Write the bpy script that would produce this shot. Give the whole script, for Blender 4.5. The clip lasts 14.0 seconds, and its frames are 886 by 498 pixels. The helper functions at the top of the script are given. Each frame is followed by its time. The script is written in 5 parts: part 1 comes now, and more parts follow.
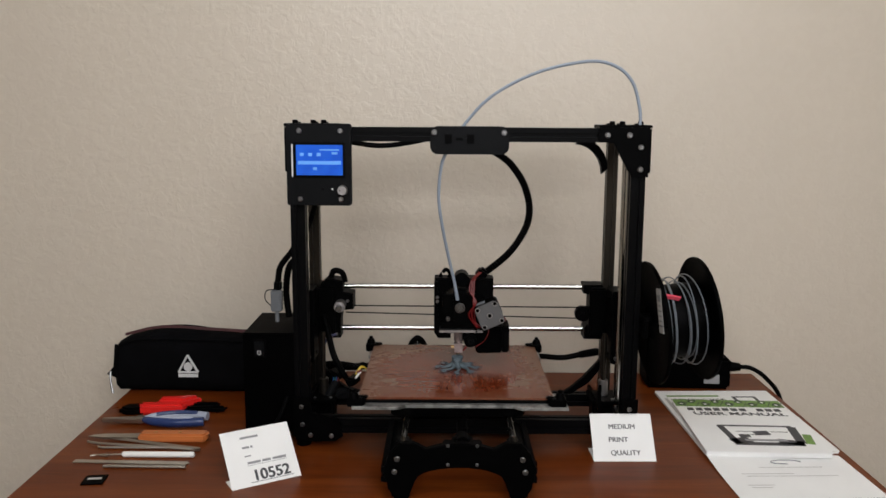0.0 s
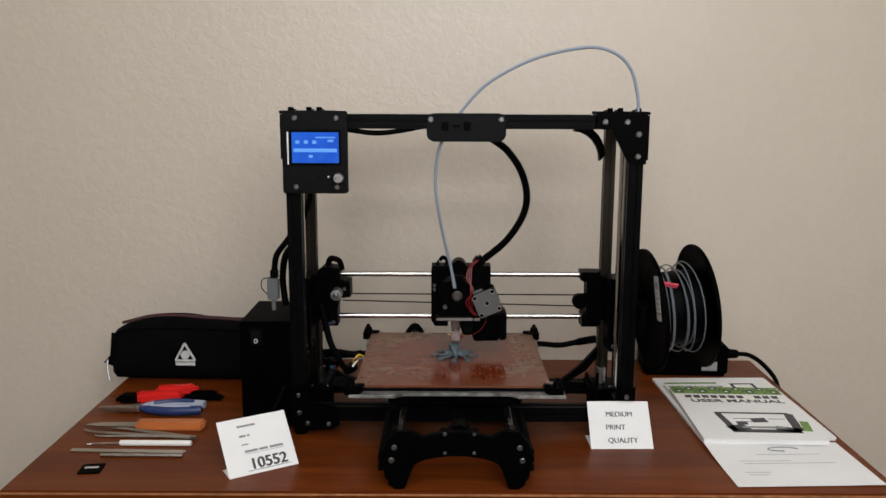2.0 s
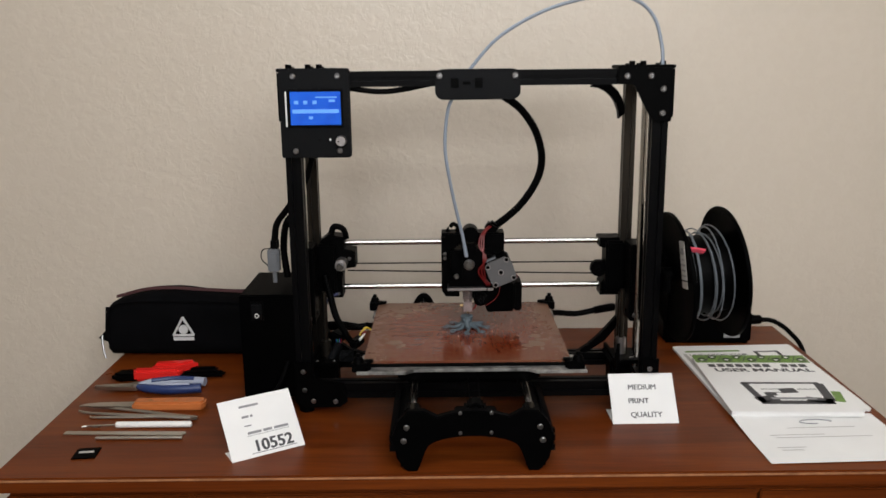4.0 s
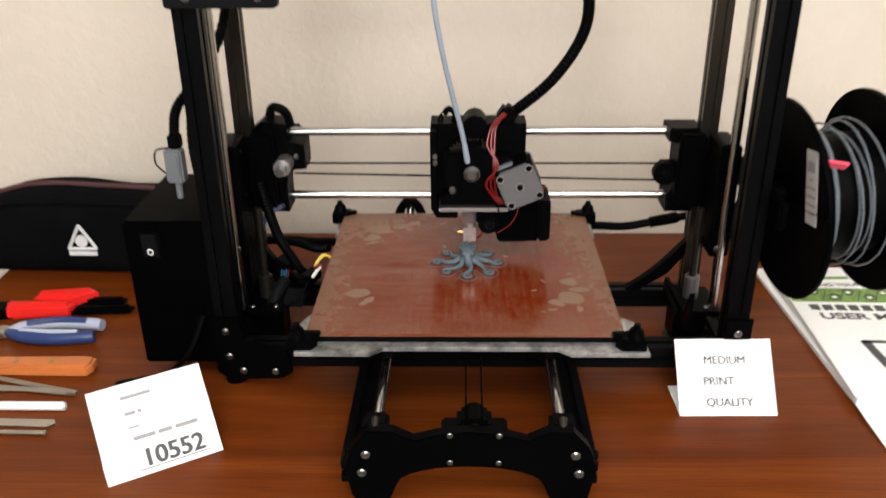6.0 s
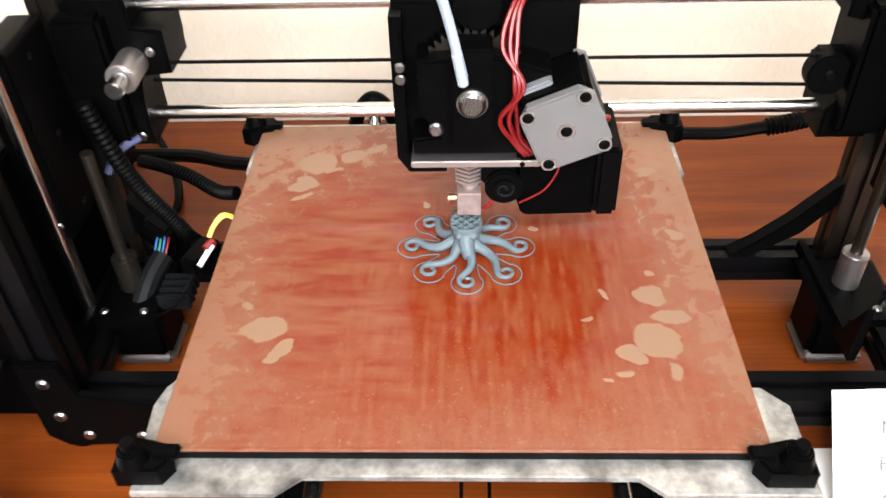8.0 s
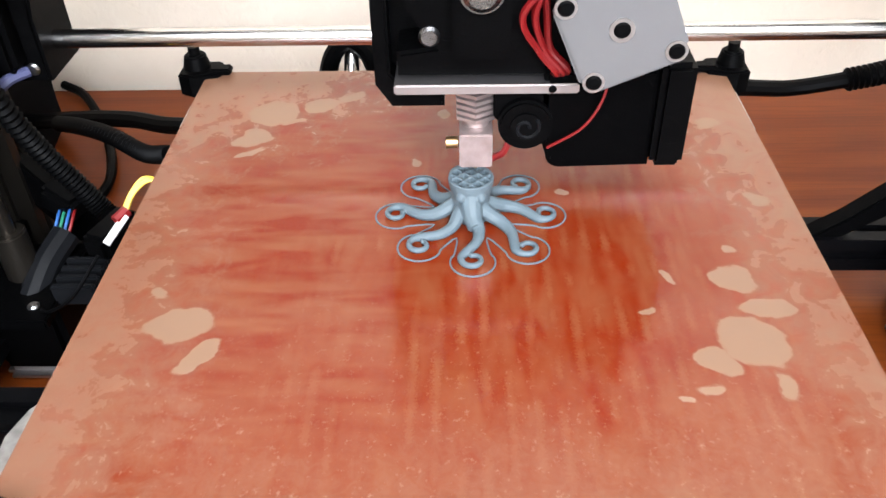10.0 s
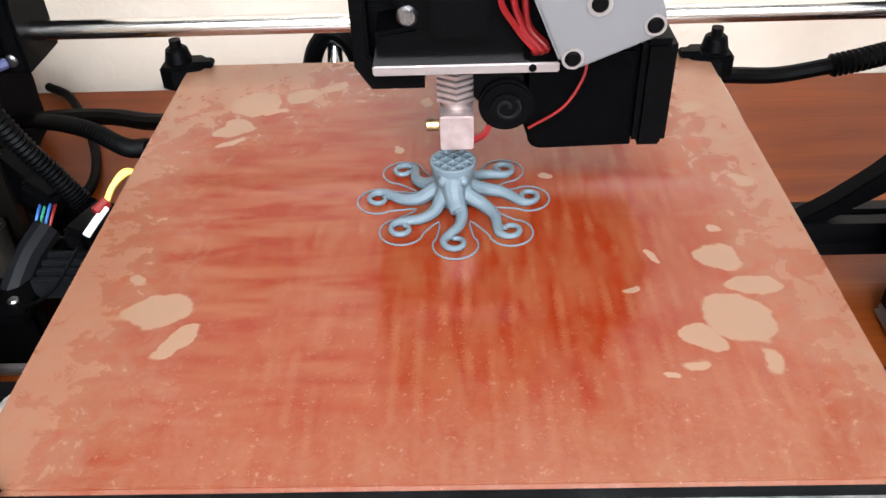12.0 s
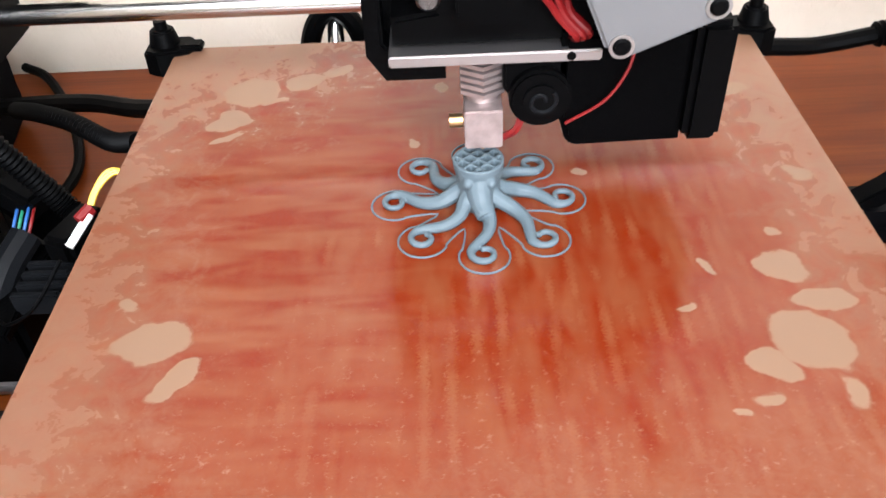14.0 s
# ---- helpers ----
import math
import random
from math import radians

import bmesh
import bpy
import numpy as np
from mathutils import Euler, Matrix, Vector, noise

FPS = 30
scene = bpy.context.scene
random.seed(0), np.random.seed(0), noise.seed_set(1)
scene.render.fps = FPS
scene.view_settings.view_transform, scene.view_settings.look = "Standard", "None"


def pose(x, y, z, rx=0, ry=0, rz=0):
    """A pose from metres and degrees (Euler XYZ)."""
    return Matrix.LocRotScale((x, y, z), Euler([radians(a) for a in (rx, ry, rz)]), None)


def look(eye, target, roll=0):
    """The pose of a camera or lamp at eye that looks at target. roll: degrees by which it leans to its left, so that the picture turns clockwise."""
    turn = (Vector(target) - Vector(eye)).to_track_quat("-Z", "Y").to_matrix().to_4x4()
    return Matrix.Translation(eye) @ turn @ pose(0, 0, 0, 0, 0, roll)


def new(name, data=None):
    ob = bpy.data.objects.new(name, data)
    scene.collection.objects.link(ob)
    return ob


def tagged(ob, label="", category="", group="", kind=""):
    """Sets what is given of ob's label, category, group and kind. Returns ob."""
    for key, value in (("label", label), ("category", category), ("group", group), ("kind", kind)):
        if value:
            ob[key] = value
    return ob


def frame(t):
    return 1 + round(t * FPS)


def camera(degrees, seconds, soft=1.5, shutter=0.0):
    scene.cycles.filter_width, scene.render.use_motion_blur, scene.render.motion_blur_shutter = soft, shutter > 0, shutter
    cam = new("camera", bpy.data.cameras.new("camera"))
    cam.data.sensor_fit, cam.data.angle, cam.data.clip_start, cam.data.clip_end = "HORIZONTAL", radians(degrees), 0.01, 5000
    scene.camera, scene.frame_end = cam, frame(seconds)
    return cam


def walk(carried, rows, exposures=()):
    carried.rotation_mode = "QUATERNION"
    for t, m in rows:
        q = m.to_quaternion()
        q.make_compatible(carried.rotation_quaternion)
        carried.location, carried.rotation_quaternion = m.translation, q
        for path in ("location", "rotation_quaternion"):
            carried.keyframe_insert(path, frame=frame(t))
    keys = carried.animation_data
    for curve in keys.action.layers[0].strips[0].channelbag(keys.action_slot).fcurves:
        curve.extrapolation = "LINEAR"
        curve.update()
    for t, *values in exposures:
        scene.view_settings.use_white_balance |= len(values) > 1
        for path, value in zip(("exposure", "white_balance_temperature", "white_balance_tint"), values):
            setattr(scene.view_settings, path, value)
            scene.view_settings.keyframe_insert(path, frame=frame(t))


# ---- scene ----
cam = camera(56.0, 14.0, shutter=0.5)
PATH = [
    (0, (-0.013, -1.355, 1.291), (-0.018, 0.619, 0.97), 0.3),
    (0.5, (-0.011, -1.353, 1.293), (-0.006, 0.617, 0.949), 0.2),
    (1, (-0.007, -1.354, 1.293), (-0.006, 0.617, 0.949), -0.1),
    (1.5, (-0.015, -1.35, 1.292), (-0.001, 0.619, 0.944), 0.1),
    (2, (-0.01, -1.349, 1.293), (-0.012, 0.619, 0.939), 0.2),
    (2.2, (-0.014, -1.347, 1.3), (-0.008, 0.62, 0.937), 0.3),
    (4.3, (-0.026, -1.222, 1.284), (-0.042, 0.717, 0.797), -1.0),
    (4.5, (-0.009, -1.175, 1.284), (-0.083, 0.751, 0.749), -2.5),
    (5, (0.029, -1.071, 1.281), (-0.034, 0.82, 0.633), -0.5),
    (5.5, (0.029, -0.963, 1.27), (-0.046, 0.907, 0.566), -1.0),
    (6, (0.003, -0.81, 1.265), (-0.044, 1.001, 0.418), -0.6),
    (6.5, (-0.006, -0.704, 1.243), (-0.02, 1.005, 0.204), -0.6),
    (7, (0.007, -0.573, 1.235), (-0.067, 1.037, 0.05), -1.5),
    (7.2, (0.017, -0.519, 1.237), (-0.086, 1.026, -0.029), -2.5),
    (9.3, (0.002, -0.323, 1.103), (0.0, 1.197, -0.197), -0.9),
    (9.5, (0.002, -0.315, 1.101), (-0.013, 1.216, -0.185), -0.9),
    (10, (0.006, -0.291, 1.086), (-0.048, 1.269, -0.165), -1.5),
    (10.5, (0.006, -0.277, 1.075), (-0.044, 1.289, -0.168), -1.3),
    (11, (0.007, -0.285, 1.071), (-0.012, 1.279, -0.175), -1.6),
    (11.5, (0.007, -0.295, 1.074), (-0.032, 1.28, -0.158), -2.2),
    (12, (0.011, -0.295, 1.075), (-0.031, 1.279, -0.157), -2.1),
    (12.5, (0.011, -0.288, 1.076), (-0.032, 1.286, -0.157), -1.7),
    (13, (0.01, -0.274, 1.074), (-0.025, 1.3, -0.159), -1.7),
    (13.5, (0.009, -0.262, 1.07), (-0.041, 1.294, -0.186), -1.9),
    (14, (-0.002, -0.253, 1.067), (-0.029, 1.26, -0.24), -2.9),
]
EXPOSURES = [(0, -1.05, 6300, 10), (2.2, -1.05, 6300, 10), (4.3, -0.85, 6350, 10), (5.0, -0.63, 6400, 10), (5.5, -0.42, 6450, 10), (6.0, -0.03, 6500, 10), (6.5, 0.78, 6500, 10), (7.2, 1.36, 6500, 10), (9.3, 1.42, 5850, 10), (14.0, 1.42, 5850, 10)]
walk(cam, [(t, look(eye, target, roll)) for t, eye, target, roll in PATH], EXPOSURES)

# ---- light ----
DESK = 0.75          # height of the desk top
world = bpy.data.worlds.new("sky")
scene.world = world
world.use_nodes = True
wn = world.node_tree
sky = wn.nodes.new("ShaderNodeTexSky")
sky.sky_type, sky.sun_disc = "NISHITA", False
sky.sun_elevation, sky.sun_rotation = radians(40), radians(200)
wn.nodes["Background"].inputs[1].default_value = 0.12
wn.links.new(sky.outputs[0], wn.nodes["Background"].inputs[0])


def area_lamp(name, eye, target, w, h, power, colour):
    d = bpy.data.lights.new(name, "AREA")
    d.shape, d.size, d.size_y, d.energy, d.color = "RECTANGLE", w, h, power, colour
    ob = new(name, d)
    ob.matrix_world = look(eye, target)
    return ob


area_lamp("window_light", (0.25, -2.36, 1.95), (0.15, 0.3, 0.8), 1.96, 0.9, 64, (1.0, 0.985, 0.97))
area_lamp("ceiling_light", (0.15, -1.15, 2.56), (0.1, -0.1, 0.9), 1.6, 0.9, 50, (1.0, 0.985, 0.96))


# ---- materials ----
def nodes_of(name):
    m = bpy.data.materials.new(name)
    m.use_nodes = True
    nt = m.node_tree
    return m, nt, nt.nodes, nt.links, nt.nodes["Principled BSDF"]


def coords(N, L, scale=(1, 1, 1), which="Object"):
    tc, mp = N.new("ShaderNodeTexCoord"), N.new("ShaderNodeMapping")
    mp.inputs["Scale"].default_value = scale
    L.new(tc.outputs[which], mp.inputs[0])
    return mp.outputs[0]


def noise_tex(N, L, vec, scale, detail=3, rough=0.55, distort=0.0):
    n = N.new("ShaderNodeTexNoise")
    n.inputs["Scale"].default_value, n.inputs["Detail"].default_value = scale, detail
    n.inputs["Roughness"].default_value, n.inputs["Distortion"].default_value = rough, distort
    L.new(vec, n.inputs["Vector"])
    return n.outputs[0]


def ramp(N, L, fac, stops):
    r = N.new("ShaderNodeValToRGB")
    while len(r.color_ramp.elements) < len(stops):
        r.color_ramp.elements.new(0.5)
    for e, (p, c) in zip(r.color_ramp.elements, stops):
        e.position, e.color = p, (*c, 1) if not isinstance(c, (int, float)) else (c, c, c, 1)
    L.new(fac, r.inputs[0])
    return r.outputs[0]


def mixc(N, L, fac, a, b, mode="MIX"):
    m = N.new("ShaderNodeMix")
    m.data_type, m.blend_type = "RGBA", mode
    for sock, v in ((m.inputs[0], fac), (m.inputs[6], a), (m.inputs[7], b)):
        if isinstance(v, (int, float)):
            sock.default_value = v
        elif isinstance(v, tuple):
            sock.default_value = (*v, 1)
        else:
            L.new(v, sock)
    return m.outputs[2]


def calc(N, L, op, a, b=0.0, clamp=False):
    m = N.new("ShaderNodeMath")
    m.operation, m.use_clamp = op, clamp
    for sock, v in zip(m.inputs, (a, b)):
        if isinstance(v, (int, float)):
            sock.default_value = v
        else:
            L.new(v, sock)
    return m.outputs[0]


def bump(N, L, bsdf, height, strength, dist=0.001):
    b = N.new("ShaderNodeBump")
    b.inputs["Strength"].default_value, b.inputs["Distance"].default_value = strength, dist
    L.new(height, b.inputs["Height"])
    L.new(b.outputs[0], bsdf.inputs["Normal"])


def mat(name, colour, rough=0.5, metal=0.0, grain=300.0, vary=0.15, relief=0.1, stain=12.0, spec=0.5, stretch=(1, 1, 1)):
    """A plain surface with fine grain and larger stains."""
    m, nt, N, L, p = nodes_of(name)
    v = coords(N, L, stretch)
    fine, big = noise_tex(N, L, v, grain, 2), noise_tex(N, L, v, stain, 4)
    lo = tuple(c * (1 - vary) for c in colour)
    hi = tuple(min(1, c * (1 + vary)) for c in colour)
    c = mixc(N, L, ramp(N, L, big, [(0.3, 0.0), (0.7, 1.0)]), lo, hi)
    c = mixc(N, L, calc(N, L, "MULTIPLY", fine, vary), c, lo)
    L.new(c, p.inputs["Base Color"])
    r = calc(N, L, "MULTIPLY_ADD", big, 0.16)
    r.node.inputs[2].default_value = rough - 0.08
    L.new(r, p.inputs["Roughness"])
    p.inputs["Metallic"].default_value, p.inputs["Specular IOR Level"].default_value = metal, spec
    if relief:
        bump(N, L, p, fine, relief, 0.0006)
    return m


M_PRINTED = mat("black_printed_plastic", (0.0008, 0.0008, 0.0009), 0.42, grain=500, relief=0.25, stretch=(1, 1, 4), spec=0.032)
M_EXTRUSION = mat("black_anodised_aluminium", (0.0014, 0.0014, 0.0017), 0.38, 0.0, grain=800, relief=0.05, spec=0.07)
M_BOXBLACK = mat("black_powder_coat", (0.0007, 0.0007, 0.0008), 0.5, grain=1500, relief=0.3, spec=0.016)
M_PANEL = mat("dark_grey_printed_panel", (0.004, 0.0043, 0.005), 0.45, grain=600, relief=0.15, spec=0.08)
M_RUBBER = mat("black_rubber", (0.0008, 0.0008, 0.0009), 0.5, grain=600, spec=0.045)
M_STEEL = mat("polished_steel_rod", (0.5, 0.49, 0.475), 0.19, 1.0, grain=900, vary=0.06, relief=0.02)
M_BRONZE = mat("dark_bronze_rod", (0.05, 0.043, 0.035), 0.33, 0.9, grain=900, vary=0.15, relief=0.02, stretch=(1, 1, 0.1))
M_SCREW = mat("zinc_screw", (0.26, 0.26, 0.265), 0.28, 1.0, grain=900, vary=0.1, relief=0.05)
M_ALU = mat("brushed_aluminium", (0.37, 0.35, 0.345), 0.42, 1.0, grain=900, vary=0.08, relief=0.06, stretch=(0.2, 1, 1))
M_MOTORFACE = mat("painted_motor_face", (0.085, 0.083, 0.085), 0.5, 0.0, grain=900, vary=0.06, relief=0.04)
M_PLATE = mat("scuffed_aluminium_plate", (0.44, 0.435, 0.42), 0.42, 0.7, grain=300, vary=0.75, relief=0.25, stain=48)
# the pink cast reflected from the red bed is put into this base colour
M_BLOCK = mat("bed_reflection_aluminium", (0.34, 0.28, 0.27), 0.45, 0.8, grain=700, vary=0.2, relief=0.15, stain=180)
M_BRASS = mat("dull_brass", (0.45, 0.3, 0.14), 0.35, 1.0)
M_VIOLET = mat("dull_violet_sleeve", (0.045, 0.05, 0.11), 0.5)
M_REDWIRE = mat("red_wire_sheath", (0.125, 0.003, 0.0035), 0.42)
M_YELLOWWIRE = mat("yellow_wire_sheath", (0.55, 0.37, 0.015), 0.4)
M_GREENWIRE = mat("green_wire_sheath", (0.02, 0.16, 0.09), 0.4)
M_BLUEWIRE = mat("blue_wire_sheath", (0.025, 0.09, 0.28), 0.4)
M_WHITEPLASTIC = mat("white_plastic", (0.78, 0.77, 0.74), 0.4, vary=0.05)
M_GREYPLASTIC = mat("grey_plastic_plug", (0.12, 0.127, 0.138), 0.45, vary=0.08)
M_TUBE = mat("pale_translucent_tube", (0.25, 0.29, 0.35), 0.35, vary=0.06)
M_PAPER = mat("white_paper", (0.83, 0.83, 0.82), 0.7, grain=900, vary=0.03, relief=0.05, spec=0.2)
M_INK = mat("dark_ink", (0.06, 0.06, 0.065), 0.65, vary=0.1, relief=0)
M_TEXTINK = mat("charcoal_ink", (0.1, 0.1, 0.105), 0.65, vary=0.1, relief=0)
M_GREYINK = mat("grey_ink", (0.27, 0.27, 0.28), 0.65, vary=0.1, relief=0)
M_GREENINK = mat("printed_green_band", (0.16, 0.3, 0.06), 0.5, grain=120, vary=0.55, relief=0, stain=160)
M_FABRIC = mat("black_woven_nylon", (0.0028, 0.0028, 0.0034), 0.85, grain=900, vary=0.4, relief=0.6, stain=20, spec=0.04)
M_LOGO = mat("pale_print_on_fabric", (0.6, 0.6, 0.6), 0.7, vary=0.1)
M_BURGUNDY = mat("dark_red_zip_tape", (0.05, 0.012, 0.014), 0.75)
M_REDGRIP = mat("glossy_red_plastic", (0.7, 0.02, 0.016), 0.3, vary=0.06)
M_BLUEGRIP = mat("dark_blue_grip", (0.014, 0.032, 0.12), 0.4, vary=0.08)
M_GREYGRIP = mat("grey_soft_grip", (0.34, 0.37, 0.46), 0.5, vary=0.08)
M_TOOLSTEEL = mat("satin_tool_steel", (0.48, 0.45, 0.4), 0.36, 1.0, grain=500, vary=0.15)
M_HANDLEWOOD = mat("orange_varnished_wood", (0.5, 0.15, 0.04), 0.4, grain=90, vary=0.3, stain=40, stretch=(0.25, 1, 1))
M_FILAMENT = mat("silver_grey_filament", (0.13, 0.145, 0.162), 0.3, vary=0.15, stain=60)
M_PRINT = mat("pale_grey_blue_print", (0.080, 0.106, 0.122), 0.55, grain=2200, vary=0.08, relief=0.3, stretch=(0.2, 0.2, 1), spec=0.28)
M_PINK = mat("pink_tape", (0.9, 0.1, 0.16), 0.5)
M_LABELGREY = mat("pale_grey_sticker", (0.5, 0.49, 0.47), 0.5, vary=0.08)
M_FLOOR = mat("grey_carpet", (0.16, 0.145, 0.13), 0.95, grain=400, vary=0.4, relief=0.8, stain=5)
M_CEILING = mat("white_ceiling_paint", (0.8, 0.79, 0.77), 0.9, grain=150, vary=0.03, relief=0.4, stain=3)
M_TRIM = mat("white_trim_paint", (0.78, 0.77, 0.75), 0.4, vary=0.03)


def make_wall():
    m, nt, N, L, p = nodes_of("beige_knockdown_plaster")
    v = coords(N, L)
    lump, fine = noise_tex(N, L, v, 55, 5, 0.6, 0.4), noise_tex(N, L, v, 420, 2)
    patch = ramp(N, L, lump, [(0.42, 0.0), (0.6, 1.0)])
    tone = noise_tex(N, L, v, 1.6, 3)
    c = mixc(N, L, tone, (0.6, 0.53, 0.44), (0.66, 0.585, 0.49))
    c = mixc(N, L, calc(N, L, "MULTIPLY", patch, 0.25), c, (0.67, 0.6, 0.51))
    L.new(c, p.inputs["Base Color"])
    p.inputs["Roughness"].default_value = 0.35
    h = calc(N, L, "ADD", patch, calc(N, L, "MULTIPLY", fine, 0.25))
    bump(N, L, p, h, 0.2, 0.0018)
    return m


def make_desk():
    m, nt, N, L, p = nodes_of("cherry_veneer")
    v = coords(N, L, (1.0, 14.0, 14.0))
    warp = noise_tex(N, L, v, 1.3, 5, 0.6, 1.2)
    fibre = noise_tex(N, L, coords(N, L, (4.0, 160.0, 160.0)), 3, 3)
    c = ramp(N, L, warp, [(0.2, (0.068, 0.0130, 0.0018)), (0.45, (0.127, 0.0258, 0.0034)), (0.62, (0.174, 0.0405, 0.0056)), (0.85, (0.092, 0.0182, 0.0025))])
    c = mixc(N, L, calc(N, L, "MULTIPLY", ramp(N, L, fibre, [(0.35, 1.0), (0.6, 0.0)]), 0.35), c, (0.0504, 0.01037, 0.0027))
    L.new(c, p.inputs["Base Color"])
    smudge = noise_tex(N, L, coords(N, L), 9, 4)
    r = calc(N, L, "MULTIPLY_ADD", smudge, 0.25)
    r.node.inputs[2].default_value = 0.2
    L.new(r, p.inputs["Roughness"])
    p.inputs["Specular IOR Level"].default_value = 0.14
    bump(N, L, p, fibre, 0.05, 0.0004)
    return m


# dried glue spots on the print sheet: centre x, y, half widths, turn
SPOTS_BACK = [(-0.096, 0.102, 0.014, 0.0125, 0.2), (-0.102, 0.077, 0.0105, 0.0085, 0.4), (-0.071, 0.109, 0.009, 0.0075, 0.5), (-0.084, 0.093, 0.0065, 0.003, 0.3), (-0.056, 0.118, 0.009, 0.0045, 0.5), (-0.102, 0.061, 0.008, 0.0025, 0.3),
              (-0.006, 0.098, 0.004, 0.005, 0), (-0.018, 0.052, 0.0035, 0.003, 0), (0.049, 0.026, 0.0035, 0.003, 0), (0.138, 0.019, 0.005, 0.007, 0), (0.130, 0.087, 0.006, 0.007, 0.5)]
SPOTS_FRONT = [(-0.104, -0.061, 0.0135, 0.0105, 0.35), (-0.092, -0.079, 0.011, 0.0055, 0.95), (-0.117, -0.044, 0.006, 0.003, -0.5), (0.113, -0.070, 0.0145, 0.0125, -0.3), (0.097, -0.080, 0.0095, 0.007, -0.7), (0.113, -0.035, 0.009, 0.0075, -0.5),
               (0.116, -0.017, 0.0045, 0.003, 0), (0.122, -0.052, 0.0115, 0.0058, -0.1), (0.117, -0.091, 0.0045, 0.0075, 0.2), (0.091, -0.093, 0.0055, 0.003, 0.3), (0.082, -0.099, 0.0035, 0.002, 0), (0.088, -0.035, 0.0022, 0.0045, 0.2), (0.077, -0.053, 0.0045, 0.002, 0.4)]


def make_bed():
    m, nt, N, L, p = nodes_of("red_print_sheet")
    v = coords(N, L)

    def warped(scale, reach):
        wob = N.new("ShaderNodeTexNoise")
        wob.inputs["Scale"].default_value, wob.inputs["Detail"].default_value = scale, 4
        L.new(v, wob.inputs["Vector"])
        off = N.new("ShaderNodeVectorMath")
        off.operation = "MULTIPLY_ADD"
        off.inputs[1].default_value, off.inputs[2].default_value = (reach, reach, 0), (-reach / 2, -reach / 2, 0)
        L.new(wob.outputs["Color"], off.inputs[0])
        add = N.new("ShaderNodeVectorMath")
        L.new(v, add.inputs[0]), L.new(off.outputs[0], add.inputs[1])
        return add.outputs[0]

    vw = warped(60, 0.0135)
    mask = None
    for x, y, a, b, turn in SPOTS_BACK + SPOTS_FRONT:
        mp = N.new("ShaderNodeMapping")
        mp.vector_type = "TEXTURE"
        mp.inputs["Location"].default_value, mp.inputs["Rotation"].default_value, mp.inputs["Scale"].default_value = (x, y, 0), (0, 0, turn), (a, b, 1)
        L.new(vw, mp.inputs[0])
        ln = N.new("ShaderNodeVectorMath")
        ln.operation = "LENGTH"
        fl = N.new("ShaderNodeVectorMath")
        fl.operation = "MULTIPLY"
        fl.inputs[1].default_value = (1, 1, 0)
        L.new(mp.outputs[0], fl.inputs[0]), L.new(fl.outputs[0], ln.inputs[0])
        one = calc(N, L, "MULTIPLY", calc(N, L, "SUBTRACT", 1.04, ln.outputs["Value"]), 1.0 / 0.14 if a > 0.006 else 3.0, True)
        mask = one if mask is None else calc(N, L, "MAXIMUM", mask, one)
    sep = N.new("ShaderNodeSeparateXYZ")
    L.new(v, sep.inputs[0])
    X, Y = sep.outputs[0], sep.outputs[1]
    cloud = noise_tex(N, L, v, 16, 5, 0.6, 0.4)
    mottle = noise_tex(N, L, vw, 70, 4, 0.6, 0.8)
    fleck = noise_tex(N, L, v, 210, 4, 0.6, 1.2)

    def line(k, px, py, at):
        """A slope across the sheet: px * X + py * Y - at, times k."""
        q = calc(N, L, "ADD", calc(N, L, "MULTIPLY", X, px * k), calc(N, L, "MULTIPLY", Y, py * k))
        return calc(N, L, "SUBTRACT", q, at * k)

    def soft(fac, lo, hi, top=1.0):
        return ramp(N, L, fac, [(lo, 0.0), (hi, top)])

    # how thick the old glue lies: the right edge, the far left corner, the front strip and the left edge
    right = soft(calc(N, L, "ADD", line(9.0, 1.0, 0.12, 0.125), calc(N, L, "MULTIPLY", mottle, 0.9)), 0.32, 0.75)
    corner = soft(calc(N, L, "ADD", line(4.5, -0.70, 0.85, 0.168), calc(N, L, "ADD", calc(N, L, "MULTIPLY", mottle, 1.0), calc(N, L, "MULTIPLY", fleck, 0.5))), 0.5, 0.85)
    left = soft(calc(N, L, "ADD", line(8.0, -1.0, -0.1, 0.128), calc(N, L, "ADD", calc(N, L, "MULTIPLY", mottle, 0.8), calc(N, L, "MULTIPLY", fleck, 0.3))), 0.3, 0.75, 0.8)
    front = soft(calc(N, L, "ADD", line(8.0, 0.1, -1.0, 0.135), calc(N, L, "ADD", calc(N, L, "MULTIPLY", cloud, 0.5), calc(N, L, "MULTIPLY", fleck, 0.6))), 0.36, 0.95, 0.6)
    glue = calc(N, L, "MAXIMUM", calc(N, L, "MAXIMUM", right, corner), calc(N, L, "MAXIMUM", left, front))
    # small pale crumbs, thick towards the front and round the spots
    crumbs = calc(N, L, "MULTIPLY", soft(noise_tex(N, L, v, 430, 4, 0.62), 0.6, 0.74, 0.55), soft(calc(N, L, "ADD", line(6.0, 0.0, -1.0, 0.045), calc(N, L, "MULTIPLY", cloud, 0.6)), 0.25, 0.75))
    # wiped runs of earlier prints along both axes
    run_x = soft(noise_tex(N, L, coords(N, L, (0.24, 1.0, 1)), 120, 1, 0.5, 0.3), 0.36, 0.72)
    run_y = soft(noise_tex(N, L, coords(N, L, (1.0, 0.3, 1)), 120, 1, 0.5, 0.3), 0.36, 0.72)
    wave = N.new("ShaderNodeTexWave")
    wave.bands_direction = "X"
